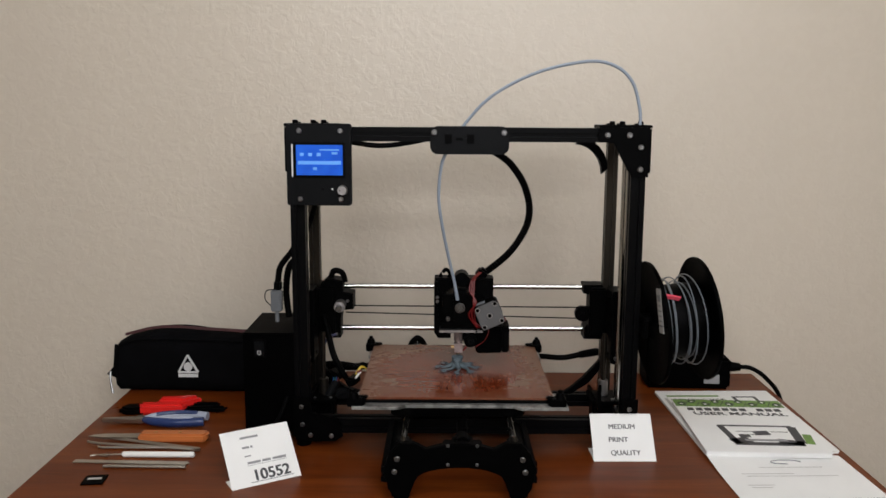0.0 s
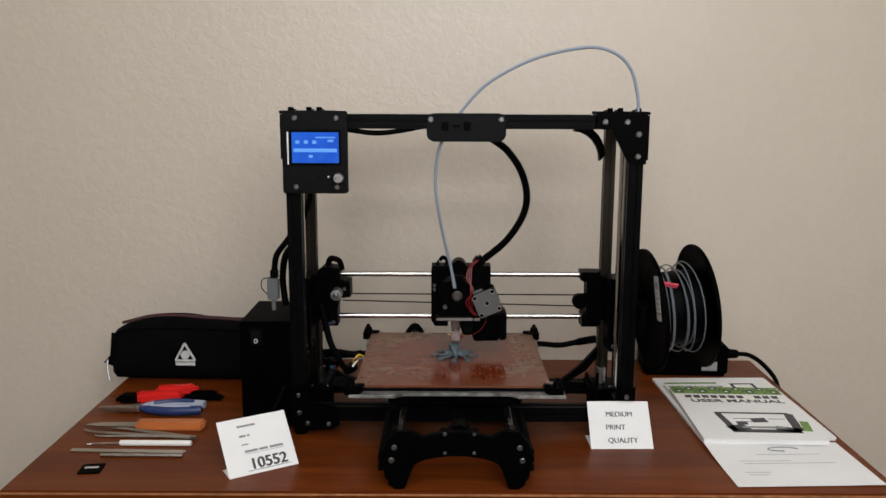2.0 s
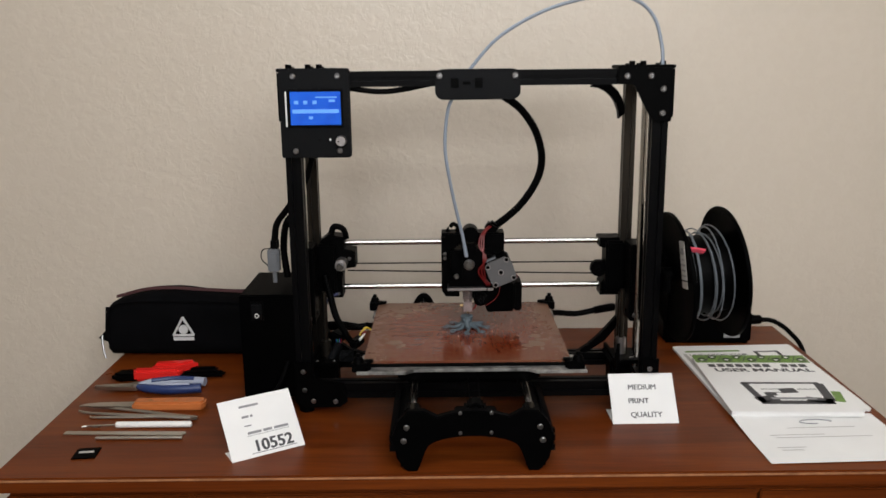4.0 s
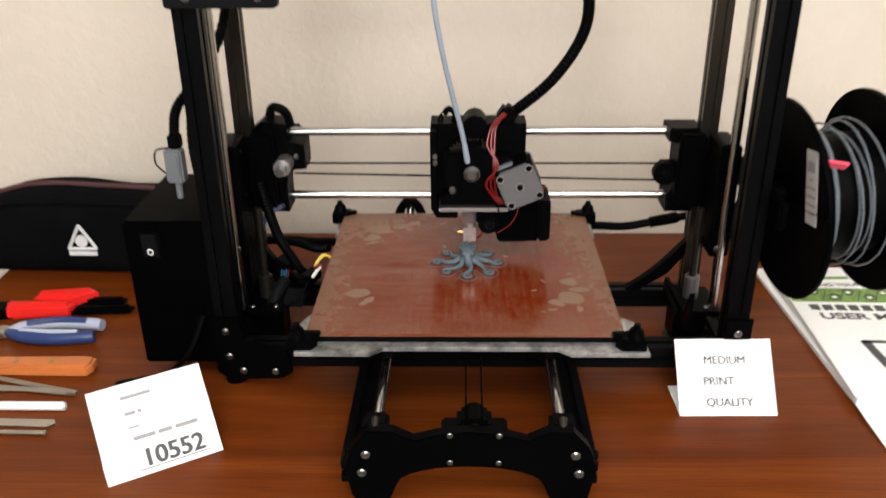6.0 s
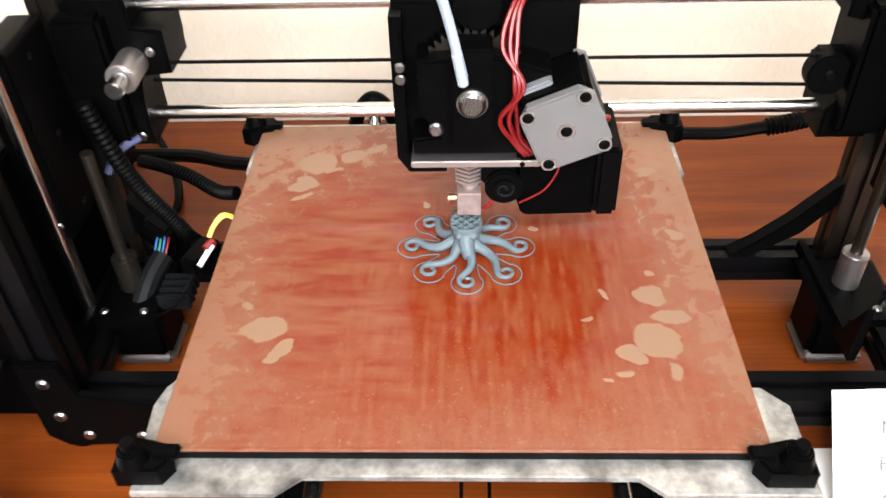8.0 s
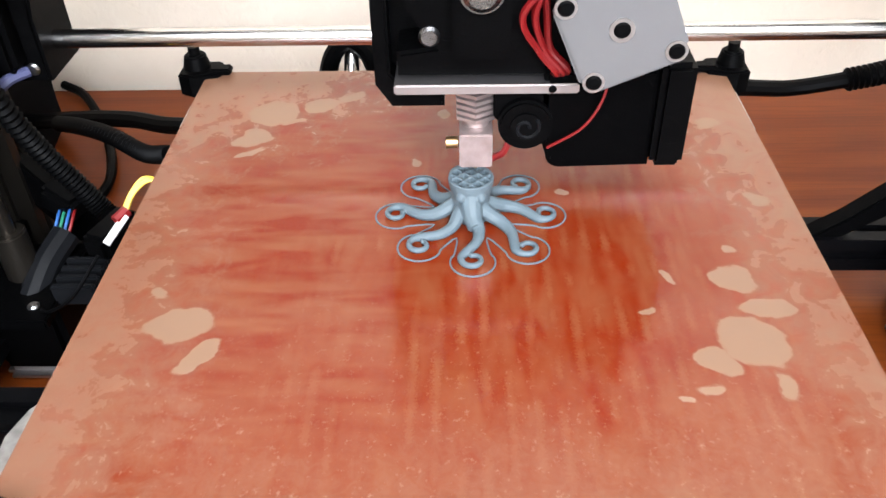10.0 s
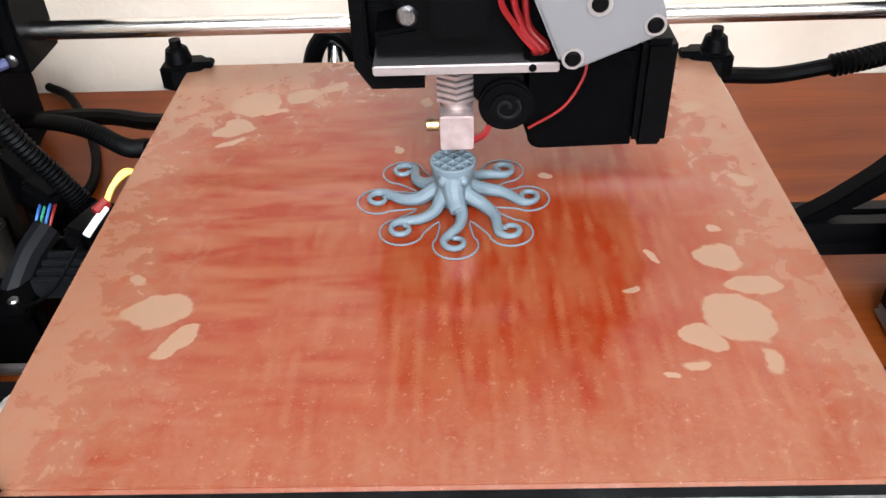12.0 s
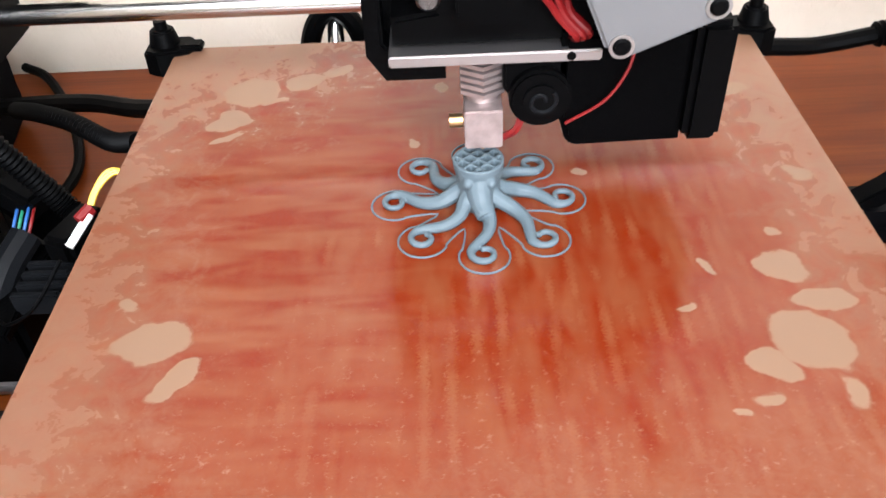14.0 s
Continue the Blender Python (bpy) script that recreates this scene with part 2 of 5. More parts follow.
    wave.inputs["Scale"].default_value, wave.inputs["Distortion"].default_value, wave.inputs["Detail"].default_value, wave.inputs["Detail Scale"].default_value = 36.0, 1.6, 2, 30
    L.new(v, wave.inputs["Vector"])
    ribs = calc(N, L, "MULTIPLY", soft(wave.outputs["Fac"], 0.35, 1.0), soft(noise_tex(N, L, v, 60, 1), 0.32, 0.62))
    side = soft(calc(N, L, "ADD", line(5.0, 1.0, -0.35, -0.02), calc(N, L, "MULTIPLY", noise_tex(N, L, v, 26, 1), 1.0)), 0.38, 0.66, 0.9)
    runs = mixc(N, L, side, run_x, calc(N, L, "MAXIMUM", calc(N, L, "MULTIPLY", run_y, 0.85), ribs))
    runs = calc(N, L, "MULTIPLY", runs, calc(N, L, "ADD", calc(N, L, "MULTIPLY", cloud, 0.9), 0.32))
    base = mixc(N, L, cloud, (0.112, 0.0100, 0.0014), (0.130, 0.0150, 0.0026))
    base = mixc(N, L, runs, base, (0.158, 0.053, 0.022))
    # pinkish haze towards the rim: old residue plus the wall's reflection, painted in
    haze = soft(calc(N, L, "ADD", calc(N, L, "MULTIPLY", mottle, 0.5), calc(N, L, "ADD", calc(N, L, "MULTIPLY", cloud, 0.6), calc(N, L, "MULTIPLY", calc(N, L, "POWER", calc(N, L, "DIVIDE", calc(N, L, "MAXIMUM", calc(N, L, "ABSOLUTE", X), calc(N, L, "ABSOLUTE", Y)), 0.15), 2.0), 0.35))), 0.58, 1.05, 0.75)
    base = mixc(N, L, haze, base, (0.150, 0.046, 0.023))
    base = mixc(N, L, calc(N, L, "MULTIPLY", glue, 0.72), base, (0.170, 0.101, 0.061))
    base = mixc(N, L, crumbs, base, (0.2, 0.108, 0.07))
    base = mixc(N, L, calc(N, L, "MULTIPLY", mask, 0.97), base, (0.176, 0.104, 0.064))
    L.new(base, p.inputs["Base Color"])
    matt = calc(N, L, "MAXIMUM", glue, mask)
    L.new(calc(N, L, "ADD", calc(N, L, "MULTIPLY", matt, 0.2), calc(N, L, "ADD", calc(N, L, "MULTIPLY", runs, 0.05), 0.15)), p.inputs["Roughness"])
    p.inputs["Specular IOR Level"].default_value = 0.25
    bump(N, L, p, calc(N, L, "ADD", calc(N, L, "ADD", glue, mask), crumbs), 0.05, 0.0004)
    return m


def make_screen():
    m, nt, N, L, p = nodes_of("blue_backlit_screen")
    p.inputs["Base Color"].default_value = (0.01, 0.04, 0.3, 1)
    v = coords(N, L)
    c = ramp(N, L, noise_tex(N, L, v, 30, 2), [(0.3, (0.006, 0.085, 0.5)), (0.7, (0.012, 0.14, 0.66))])
    L.new(c, p.inputs["Emission Color"])
    p.inputs["Emission Strength"].default_value, p.inputs["Roughness"].default_value = 1.25, 0.15
    return m


def make_text_glow():
    m, nt, N, L, p = nodes_of("pale_screen_pixels")
    p.inputs["Base Color"].default_value = (0.1, 0.25, 0.5, 1)
    p.inputs["Emission Color"].default_value, p.inputs["Emission Strength"].default_value = (0.05, 0.24, 0.8, 1), 1.3
    return m


def make_glass():
    m, nt, N, L, p = nodes_of("clear_pane")
    p.inputs["Transmission Weight"].default_value, p.inputs["Roughness"].default_value = 1.0, 0.0
    return m


M_WALL, M_DESK, M_BED, M_SCREEN, M_PIXELS, M_GLASS = make_wall(), make_desk(), make_bed(), make_screen(), make_text_glow(), make_glass()
M_EDGE = mat("worn_veneer_edge", (0.36, 0.16, 0.07), 0.5, grain=200, vary=0.35, stain=60)


# ---- mesh helpers ----
def box(bm, c, s, bevel=0.0, turn=None):
    """A box with centre c and sides s, its edges rounded by bevel."""
    m = Matrix.Translation(c) @ (turn or Matrix()) @ Matrix.Diagonal((*s, 1))
    vs = bmesh.ops.create_cube(bm, size=1.0, matrix=m)["verts"]
    if bevel:
        es = list({e for w in vs for e in w.link_edges})
        bmesh.ops.bevel(bm, geom=es, offset=bevel, segments=2, affect="EDGES", clamp_overlap=True)
    return bm


def cyl(bm, a, b, r, r2=None, seg=20, bevel=0.0):
    a, b = Vector(a), Vector(b)
    d = b - a
    m = Matrix.Translation((a + b) / 2) @ d.to_track_quat("Z", "Y").to_matrix().to_4x4()
    vs = bmesh.ops.create_cone(bm, cap_ends=True, segments=seg, radius1=r, radius2=r if r2 is None else r2, depth=d.length, matrix=m)["verts"]
    if bevel:
        es = [e for e in {e for w in vs for e in w.link_edges} if any(len(f.verts) > 4 for f in e.link_faces)]
        bmesh.ops.bevel(bm, geom=es, offset=bevel, segments=2, affect="EDGES")
    return bm


def ball(bm, c, r, scale=(1, 1, 1)):
    bmesh.ops.create_uvsphere(bm, u_segments=16, v_segments=10, radius=r, matrix=Matrix.Translation(c) @ Matrix.Diagonal((*scale, 1)))
    return bm


def prism(bm, outline, lo, hi, axis="y", bevel=0.0):
    """A plate cut to an outline in the two other axes, from lo to hi along axis."""
    put = {"x": lambda u, v, w: (w, u, v), "y": lambda u, v, w: (u, w, v), "z": lambda u, v, w: (u, v, w)}[axis]
    a = [bm.verts.new(put(u, v, lo)) for u, v in outline]
    b = [bm.verts.new(put(u, v, hi)) for u, v in outline]
    fs = [bm.faces.new(a), bm.faces.new(b[::-1])]
    n = len(a)
    for i in range(n):
        fs.append(bm.faces.new((a[i], b[i], b[(i + 1) % n], a[(i + 1) % n])))
    bmesh.ops.recalc_face_normals(bm, faces=fs)
    if bevel:
        bmesh.ops.bevel(bm, geom=list({e for f in fs[:2] for e in f.edges}), offset=bevel, segments=2, affect="EDGES")
    return bm


def arc(cx, cy, r, a0, a1, n=8):
    return [(cx + r * math.cos(radians(a0 + (a1 - a0) * i / n)), cy + r * math.sin(radians(a0 + (a1 - a0) * i / n))) for i in range(n + 1)]


def rounded(x0, y0, x1, y1, r):
    return arc(x1 - r, y1 - r, r, 0, 90, 5) + arc(x0 + r, y1 - r, r, 90, 180, 5) + arc(x0 + r, y0 + r, r, 180, 270, 5) + arc(x1 - r, y0 + r, r, 270, 360, 5)


def smooth_path(pts, per=10):
    """A smooth run through the points."""
    p = [Vector(q) for q in pts]
    p = [p[0] * 2 - p[1], *p, p[-1] * 2 - p[-2]]
    out = []
    for i in range(1, len(p) - 2):
        for k in range(per):
            t = k / per
            out.append(0.5 * (2 * p[i] + (p[i + 1] - p[i - 1]) * t + (2 * p[i - 1] - 5 * p[i] + 4 * p[i + 1] - p[i + 2]) * t * t + (3 * p[i] - p[i - 1] - 3 * p[i + 1] + p[i + 2]) * t ** 3))
    return out + [p[-2]]


def sweep(bm, path, r, seg=10, radius=None, flat=1.0):
    """A round bar along a path; radius(i, n) scales it on the way."""
    path = [Vector(q) for q in path]
    n, rings, side = len(path), [], None
    for i, q in enumerate(path):
        d = (path[min(i + 1, n - 1)] - path[max(i - 1, 0)]).normalized()
        if side is None:
            side = d.orthogonal().normalized()
        side = (side - d * side.dot(d)).normalized()
        up = d.cross(side)
        k = r * (radius(i, n) if radius else 1)
        rings.append([bm.verts.new(q + (side * math.cos(2 * math.pi * j / seg) + up * math.sin(2 * math.pi * j / seg) * flat) * k) for j in range(seg)])
    for a, b in zip(rings, rings[1:]):
        for j in range(seg):
            bm.faces.new((a[j], a[(j + 1) % seg], b[(j + 1) % seg], b[j]))
    bm.faces.new(rings[0][::-1]), bm.faces.new(rings[-1])
    return bm


def ribbed(i, n):
    return 1.0 if i % 2 else 0.82


BASE = {}


def link_mesh(name, bm, material, smooth=True):
    bmesh.ops.recalc_face_normals(bm, faces=bm.faces[:])
    me = bpy.data.meshes.new(name)
    bm.to_mesh(me)
    bm.free()
    for m in material if isinstance(material, (list, tuple)) else [material]:
        me.materials.append(m)
    if smooth:
        me.shade_smooth()
        me.set_sharp_from_angle(angle=radians(35))
    return new(name, me)


def thing(name, m, label, category, group="", kind=""):
    """An Empty at the base of a thing; its parts hang under it."""
    ob = new(name)
    ob.empty_display_size = 0.03
    ob.matrix_world = m
    BASE[ob.name] = m.copy()
    return tagged(ob, label, category, group, kind)


def part(name, bm, material, parent, label="", world=False):
    """A mesh of its own under a thing or a part; world: the mesh is given in the world's metres."""
    base = BASE[parent.name]
    if world:
        bm.transform(base.inverted())
    ob = link_mesh(name, bm, material)
    ob.parent = parent
    BASE[ob.name] = base
    return tagged(ob, label)


def solo(name, bm, material, label, category, m=None, group="", kind=""):
    ob = link_mesh(name, bm, material)
    if m is not None:
        ob.matrix_world = m
    BASE[ob.name] = m.copy() if m is not None else Matrix()
    return tagged(ob, label, category, group, kind)


def B():
    return bmesh.new()


# ---- the room ----
WALL_Y = 0.356
X0, X1, Y0, ZC = -2.3, 2.4, -2.45, 2.6
tagged(solo("floor", box(B(), ((X0 + X1) / 2, (Y0 + WALL_Y) / 2, -0.05), (X1 - X0 + 0.3, WALL_Y - Y0 + 0.3, 0.1)), M_FLOOR, "grey carpeted floor", "floor"), kind="structure")
tagged(solo("ceiling", box(B(), ((X0 + X1) / 2, (Y0 + WALL_Y) / 2, ZC + 0.05), (X1 - X0 + 0.3, WALL_Y - Y0 + 0.3, 0.1)), M_CEILING, "plain white painted ceiling", "ceiling"), kind="structure")
tagged(solo("wall_north", box(B(), ((X0 + X1) / 2, WALL_Y + 0.06, ZC / 2), (X1 - X0, 0.12, ZC)), M_WALL, "beige wall with lumpy knock-down plaster", "wall"), kind="structure")
tagged(solo("wall_west", box(B(), (X0 - 0.06, (Y0 + WALL_Y) / 2, ZC / 2), (0.12, WALL_Y - Y0 + 0.24, ZC)), M_WALL, "beige plaster wall", "wall"), kind="structure")
tagged(solo("wall_east", box(B(), (X1 + 0.06, (Y0 + WALL_Y) / 2, ZC / 2), (0.12, WALL_Y - Y0 + 0.24, ZC)), M_WALL, "beige plaster wall", "wall"), kind="structure")
WX0, WX1, WZ0, WZ1 = -0.75, 1.25, 1.45, 2.45
bm = B()
for x0, x1, z0, z1 in ((X0, WX0, 0, ZC), (WX1, X1, 0, ZC), (WX0, WX1, 0, WZ0), (WX0, WX1, WZ1, ZC)):
    box(bm, ((x0 + x1) / 2, Y0 - 0.06, (z0 + z1) / 2), (x1 - x0, 0.12, z1 - z0))
tagged(solo("wall_south", bm, M_WALL, "beige plaster wall with a window opening", "wall"), kind="structure")
win = thing("window_1", pose((WX0 + WX1) / 2, Y0 - 0.06, WZ0), "wide white framed window", "window", kind="structure")
for c, s in (((0, 0, 0.02), (2.0, 0.08, 0.04)), ((0, 0, 0.98), (2.0, 0.08, 0.04)), ((-0.98, 0, 0.5), (0.04, 0.08, 0.92)), ((0.98, 0, 0.5), (0.04, 0.08, 0.92)), ((0, 0, 0.5), (0.04, 0.06, 0.92))):
    part("window_frame", box(B(), c, s, 0.004), M_TRIM, win)
for sx in (-0.49, 0.49):
    pane = part("pane", box(B(), (sx, 0, 0.5), (0.93, 0.006, 0.91)), M_GLASS, win)
    pane.visible_shadow = False
tagged(solo("baseboard", box(B(), ((X0 + X1) / 2, WALL_Y - 0.006, 0.05), (X1 - X0, 0.012, 0.1), 0.003), M_TRIM, "white painted baseboard", "baseboard"), kind="structure")

# ---- the desk ----
DX0, DX1, DY0, DY1 = -0.634, 0.640, -0.260, WALL_Y - 0.006
desk = thing("desk", pose(0, 0, 0), "reddish brown cherry veneer desk with a worn front edge", "desk")
part("desk_top", box(B(), ((DX0 + DX1) / 2, (DY0 + DY1) / 2, DESK - 0.011), (DX1 - DX0, DY1 - DY0, 0.022), 0.002), M_DESK, desk)
part("edge_band", box(B(), ((DX0 + DX1) / 2, DY0 - 0.0008, DESK - 0.0035), (DX1 - DX0 - 0.004, 0.002, 0.003), 0.0006), M_EDGE, desk, "pale worn edge band")
part("apron", box(B(), ((DX0 + DX1) / 2, DY0 + 0.030, DESK - 0.032), (DX1 - DX0 - 0.03, 0.02, 0.02), 0.001), M_DESK, desk)
for x0, x1, z0, z1 in ((DX0 + 0.012, -0.373, 0.53, 0.715), (-0.369, 0.393, 0.60, 0.715), (0.397, DX1 - 0.012, 0.53, 0.715)):
    part("drawer_front", box(B(), ((x0 + x1) / 2, DY0 + 0.024, (z0 + z1) / 2), (x1 - x0, 0.018, z1 - z0), 0.002), M_DESK, desk)
for x in (DX0 + 0.03, -0.371, 0.395, DX1 - 0.03):
    part("side_panel", box(B(), (x, (DY0 + DY1) / 2 + 0.015, 0.36), (0.022, DY1 - DY0 - 0.06, 0.72), 0.002), M_DESK, desk)
part("back_panel", box(B(), ((DX0 + DX1) / 2, DY1 - 0.02, 0.45), (DX1 - DX0 - 0.06, 0.016, 0.5)), M_DESK, desk)

# ---- the printer ----
printer = thing("desktop_printer", pose(0, 0, DESK), "black framed desktop printer with a red bed on a desk", "printer")
PXL, PXR, PYF, PYR = -0.2445, 0.2870, -0.045, 0.085     # the posts
TOPZ = 1.269

SHIFT = Vector((0, 0, 0))


def P(name, bm, material, parent=None, label=""):
    bm.transform(Matrix.Translation(SHIFT))
    return part(name, bm, material, parent or printer, label, True)


def extrusion(bm, a, b, w=0.022):
    """A slotted bar from a to b along one axis."""
    a, b = Vector(a), Vector(b)
    d = b - a
    h, g, t = w / 2, w * 0.13, w * 0.16
    o = []
    for k in range(4):
        c, s = (1, 0, -1, 0)[k], (0, 1, 0, -1)[k]
        for u, v in ((h, -h), (h, -g), (h - t, -g), (h - t, g), (h, g)):
            o.append((u * c - v * s, u * s + v * c))
    axis = max(range(3), key=lambda i: abs(d[i]))
    i, j = [(1, 2), (0, 2), (0, 1)][axis]
    lo, hi = min(a[axis], b[axis]), max(a[axis], b[axis])
    prism(bm, [(u + a[i], v + a[j]) for u, v in o], lo, hi, "xyz"[axis], 0.0008)
    return bm


def bolt_mesh():
    bm = B()
    cyl(bm, (0, 0.1, 0), (0, -0.2, 0), 1.0, seg=20)
    cyl(bm, (0, -0.2, 0), (0, -0.5, 0), 1.0, 0.72, 20)
    ring = arc(0, 0, 0.7, 0, 360, 12)[:-1]
    a = [bm.verts.new((u, -0.505, v)) for u, v in ring]
    hexa = arc(0, 0, 0.5, 0, 360, 6)[:-1]
    b = [bm.verts.new((hexa[i // 2][0] if i % 2 == 0 else (hexa[i // 2][0] + hexa[(i // 2 + 1) % 6][0]) / 2, -0.505, hexa[i // 2][1] if i % 2 == 0 else (hexa[i // 2][1] + hexa[(i // 2 + 1) % 6][1]) / 2)) for i in range(12)]
    c = [bm.verts.new((w.co.x, -0.2, w.co.z)) for w in b]
    for i in range(12):
        k = (i + 1) % 12
        bm.faces.new((a[i], a[k], b[k], b[i]))
        bm.faces.new((b[i], b[k], c[k], c[i]))
    bmesh.ops.recalc_face_normals(bm, faces=bm.faces[:])
    me = bpy.data.meshes.new("bolt")
    bm.to_mesh(me)
    bm.free()
    me.materials.append(M_SCREW)
    me.shade_smooth()
    me.set_sharp_from_angle(angle=radians(35))
    return me


BOLT = bolt_mesh()
BOLT_DARK = BOLT.copy()
BOLT_DARK.materials[0] = M_RUBBER


def bolt(x, y, z, r=0.0045, parent=None, turn=(0, 0, 0), dark=False):
    """A socket head screw whose head looks along -y before the turn."""
    parent = parent or printer
    ob = new("bolt", BOLT_DARK if dark else BOLT)
    ob.parent = parent
    ob.matrix_basis = BASE[parent.name].inverted() @ Matrix.Translation(SHIFT) @ pose(x, y, z, *turn) @ Matrix.Diagonal((r, r, r, 1))
    return ob


# posts, beams and feet
for px in (PXL, PXR):
    P("front_post", extrusion(B(), (px, PYF, DESK + 0.012), (px, PYF, TOPZ - 0.022), 0.0228), M_EXTRUSION)
    rx = px + (0.004 if px < 0 else -0.014)
    P("rear_post", extrusion(B(), (rx, PYR, DESK + 0.012), (rx, PYR, TOPZ - 0.022), 0.0185), M_BRONZE, label="dark bronze slotted rear post")
    P("side_beam", extrusion(B(), (px, PYF - 0.012, TOPZ - 0.011), (px, PYR + 0.012, TOPZ - 0.011)), M_EXTRUSION)
    P("base_beam", extrusion(B(), (px, PYF + 0.013, DESK + 0.036), (px, PYR - 0.012, DESK + 0.036)), M_EXTRUSION)
    z_rod = P("z_rod", cyl(B(), (px + (0.0 if px < 0 else -0.006), 0.012, DESK + 0.02), (px + (0.0 if px < 0 else -0.006), 0.012, TOPZ - 0.02), 0.005), M_STEEL, label="polished steel rod")
P("top_beam", extrusion(B(), (PXL + 0.011, PYF - 0.001, TOPZ - 0.010), (PXR - 0.011, PYF - 0.001, TOPZ - 0.010)), M_EXTRUSION)
P("front_beam", extrusion(B(), (PXL + 0.0125, PYF, DESK + 0.036), (PXR - 0.0125, PYF, DESK + 0.036), 0.024), M_EXTRUSION)
P("rear_beam", extrusion(B(), (PXL + 0.011, PYR + 0.004, DESK + 0.034), (PXR - 0.011, PYR + 0.004, DESK + 0.034), 0.022), M_EXTRUSION)

# corner plates
top_r = [(0.223, TOPZ + 0.002), (PXR + 0.014, TOPZ + 0.002), (PXR + 0.014, 1.195), (PXR - 0.012, 1.195), (PXR - 0.018, 1.205), (0.246, 1.247), (0.223, 1.249)]
plate = P("corner_plate", prism(B(), top_r, PYF - 0.018, PYF - 0.0125, "y", 0.001), M_PRINTED)
for x, z in ((0.236, 1.2595), (0.270, 1.2595), (PXR + 0.001, 1.241), (PXR + 0.001, 1.207)):
    bolt(x, PYF - 0.018, z, 0.0046, plate)
side = P("side_plate", prism(B(), [(PYF - 0.012, TOPZ), (0.09, TOPZ), (0.09, TOPZ - 0.03), (PYF + 0.03, TOPZ - 0.03), (PYF + 0.016, 1.201), (PYF - 0.012, 1.201)], PXR + 0.0125, PXR + 0.018, "x"), M_PRINTED)
for y, z in ((PYF, 1.259), (PYF, 1.239), (PYF, 1.223)):
    bolt(PXR + 0.018, y, z, 0.0042, side, (0, 0, 90), True)
side = P("side_plate", prism(B(), [(PYF - 0.012, TOPZ), (0.09, TOPZ), (0.09, TOPZ - 0.03), (PYF + 0.03, TOPZ - 0.03), (PYF + 0.016, 1.201), (PYF - 0.012, 1.201)], PXL - 0.018, PXL - 0.0125, "x"), M_PRINTED)
bolt(PXL - 0.018, PYF, 1.253, 0.0042, side, (0, 0, -90), True)
for px, sx in ((PXL, 1), (PXR, -1)):
    cap = P("top_plate", box(B(), (px + sx * 0.022, PYF + 0.012, TOPZ + 0.0035), (0.082, 0.05, 0.005), 0.001), M_PRINTED)
    for dx in (-0.002, 0.026, 0.042):
        P("cap_screw", cyl(B(), (px + sx * dx, PYF - 0.004, TOPZ + 0.005), (px + sx * dx, PYF - 0.004, TOPZ + 0.0115), 0.0044, seg=16, bevel=0.0006), M_PRINTED, cap)
        bolt(px + sx * dx, PYF + 0.022, TOPZ + 0.006, 0.0045, cap, (-90, 0, 0), True)
    bx = px + (0.004 if px < 0 else -0.014) + sx * 0.009
    outer = [(bx + sx * 0.046 * (1 - math.cos(radians(q))), 1.199 + 0.052 * math.sin(radians(q))) for q in range(0, 91, 15)]
    inner = [(bx + sx * (0.009 + 0.046 * (1 - math.cos(radians(q)))), 1.190 + 0.050 * math.sin(radians(q))) for q in range(90, -1, -15)]
    P("curved_brace", prism(B(), outer + inner, PYR - 0.009, PYR + 0.006, "y"), M_PRINTED)
P("rear_top_beam", extrusion(B(), (PXL + 0.011, PYR, TOPZ - 0.011), (PXR - 0.011, PYR, TOPZ - 0.011), 0.02), M_EXTRUSION)
# foot plates with their screws
for px, sx in ((PXL, 1), (PXR, -1)):
    foot = [(px - sx * 0.014, DESK + 0.085), (px + sx * 0.013, DESK + 0.085), (px + sx * 0.018, DESK + 0.06), (px + sx * 0.062, DESK + 0.050), (px + sx * 0.066, DESK + 0.02), (px + sx * 0.055, DESK + 0.012), (px - sx * 0.002, DESK + 0.010), (px - sx * 0.014, DESK + 0.02)]
    if px > 0:
        foot = [(px + 0.014, DESK + 0.085), (px - 0.013, DESK + 0.085), (px - 0.013, DESK + 0.062), (px + 0.014, DESK + 0.062)]
    plate = P("foot_plate", prism(B(), foot, PYF - 0.018, PYF - 0.0127, "y", 0.001), M_PRINTED)
    for dx, dz in ((0.0, 0.070), (0.001, 0.040), (0.014, 0.022), (0.048, 0.021)) if px < 0 else ((0.0, 0.069),):
        bolt(px + sx * dx, PYF - 0.018, DESK + dz, 0.004, plate)
    for y in (PYF, PYR):
        P("rubber_foot", cyl(B(), (px, y, DESK), (px, y, DESK + 0.012), 0.012, seg=18, bevel=0.001), M_RUBBER)

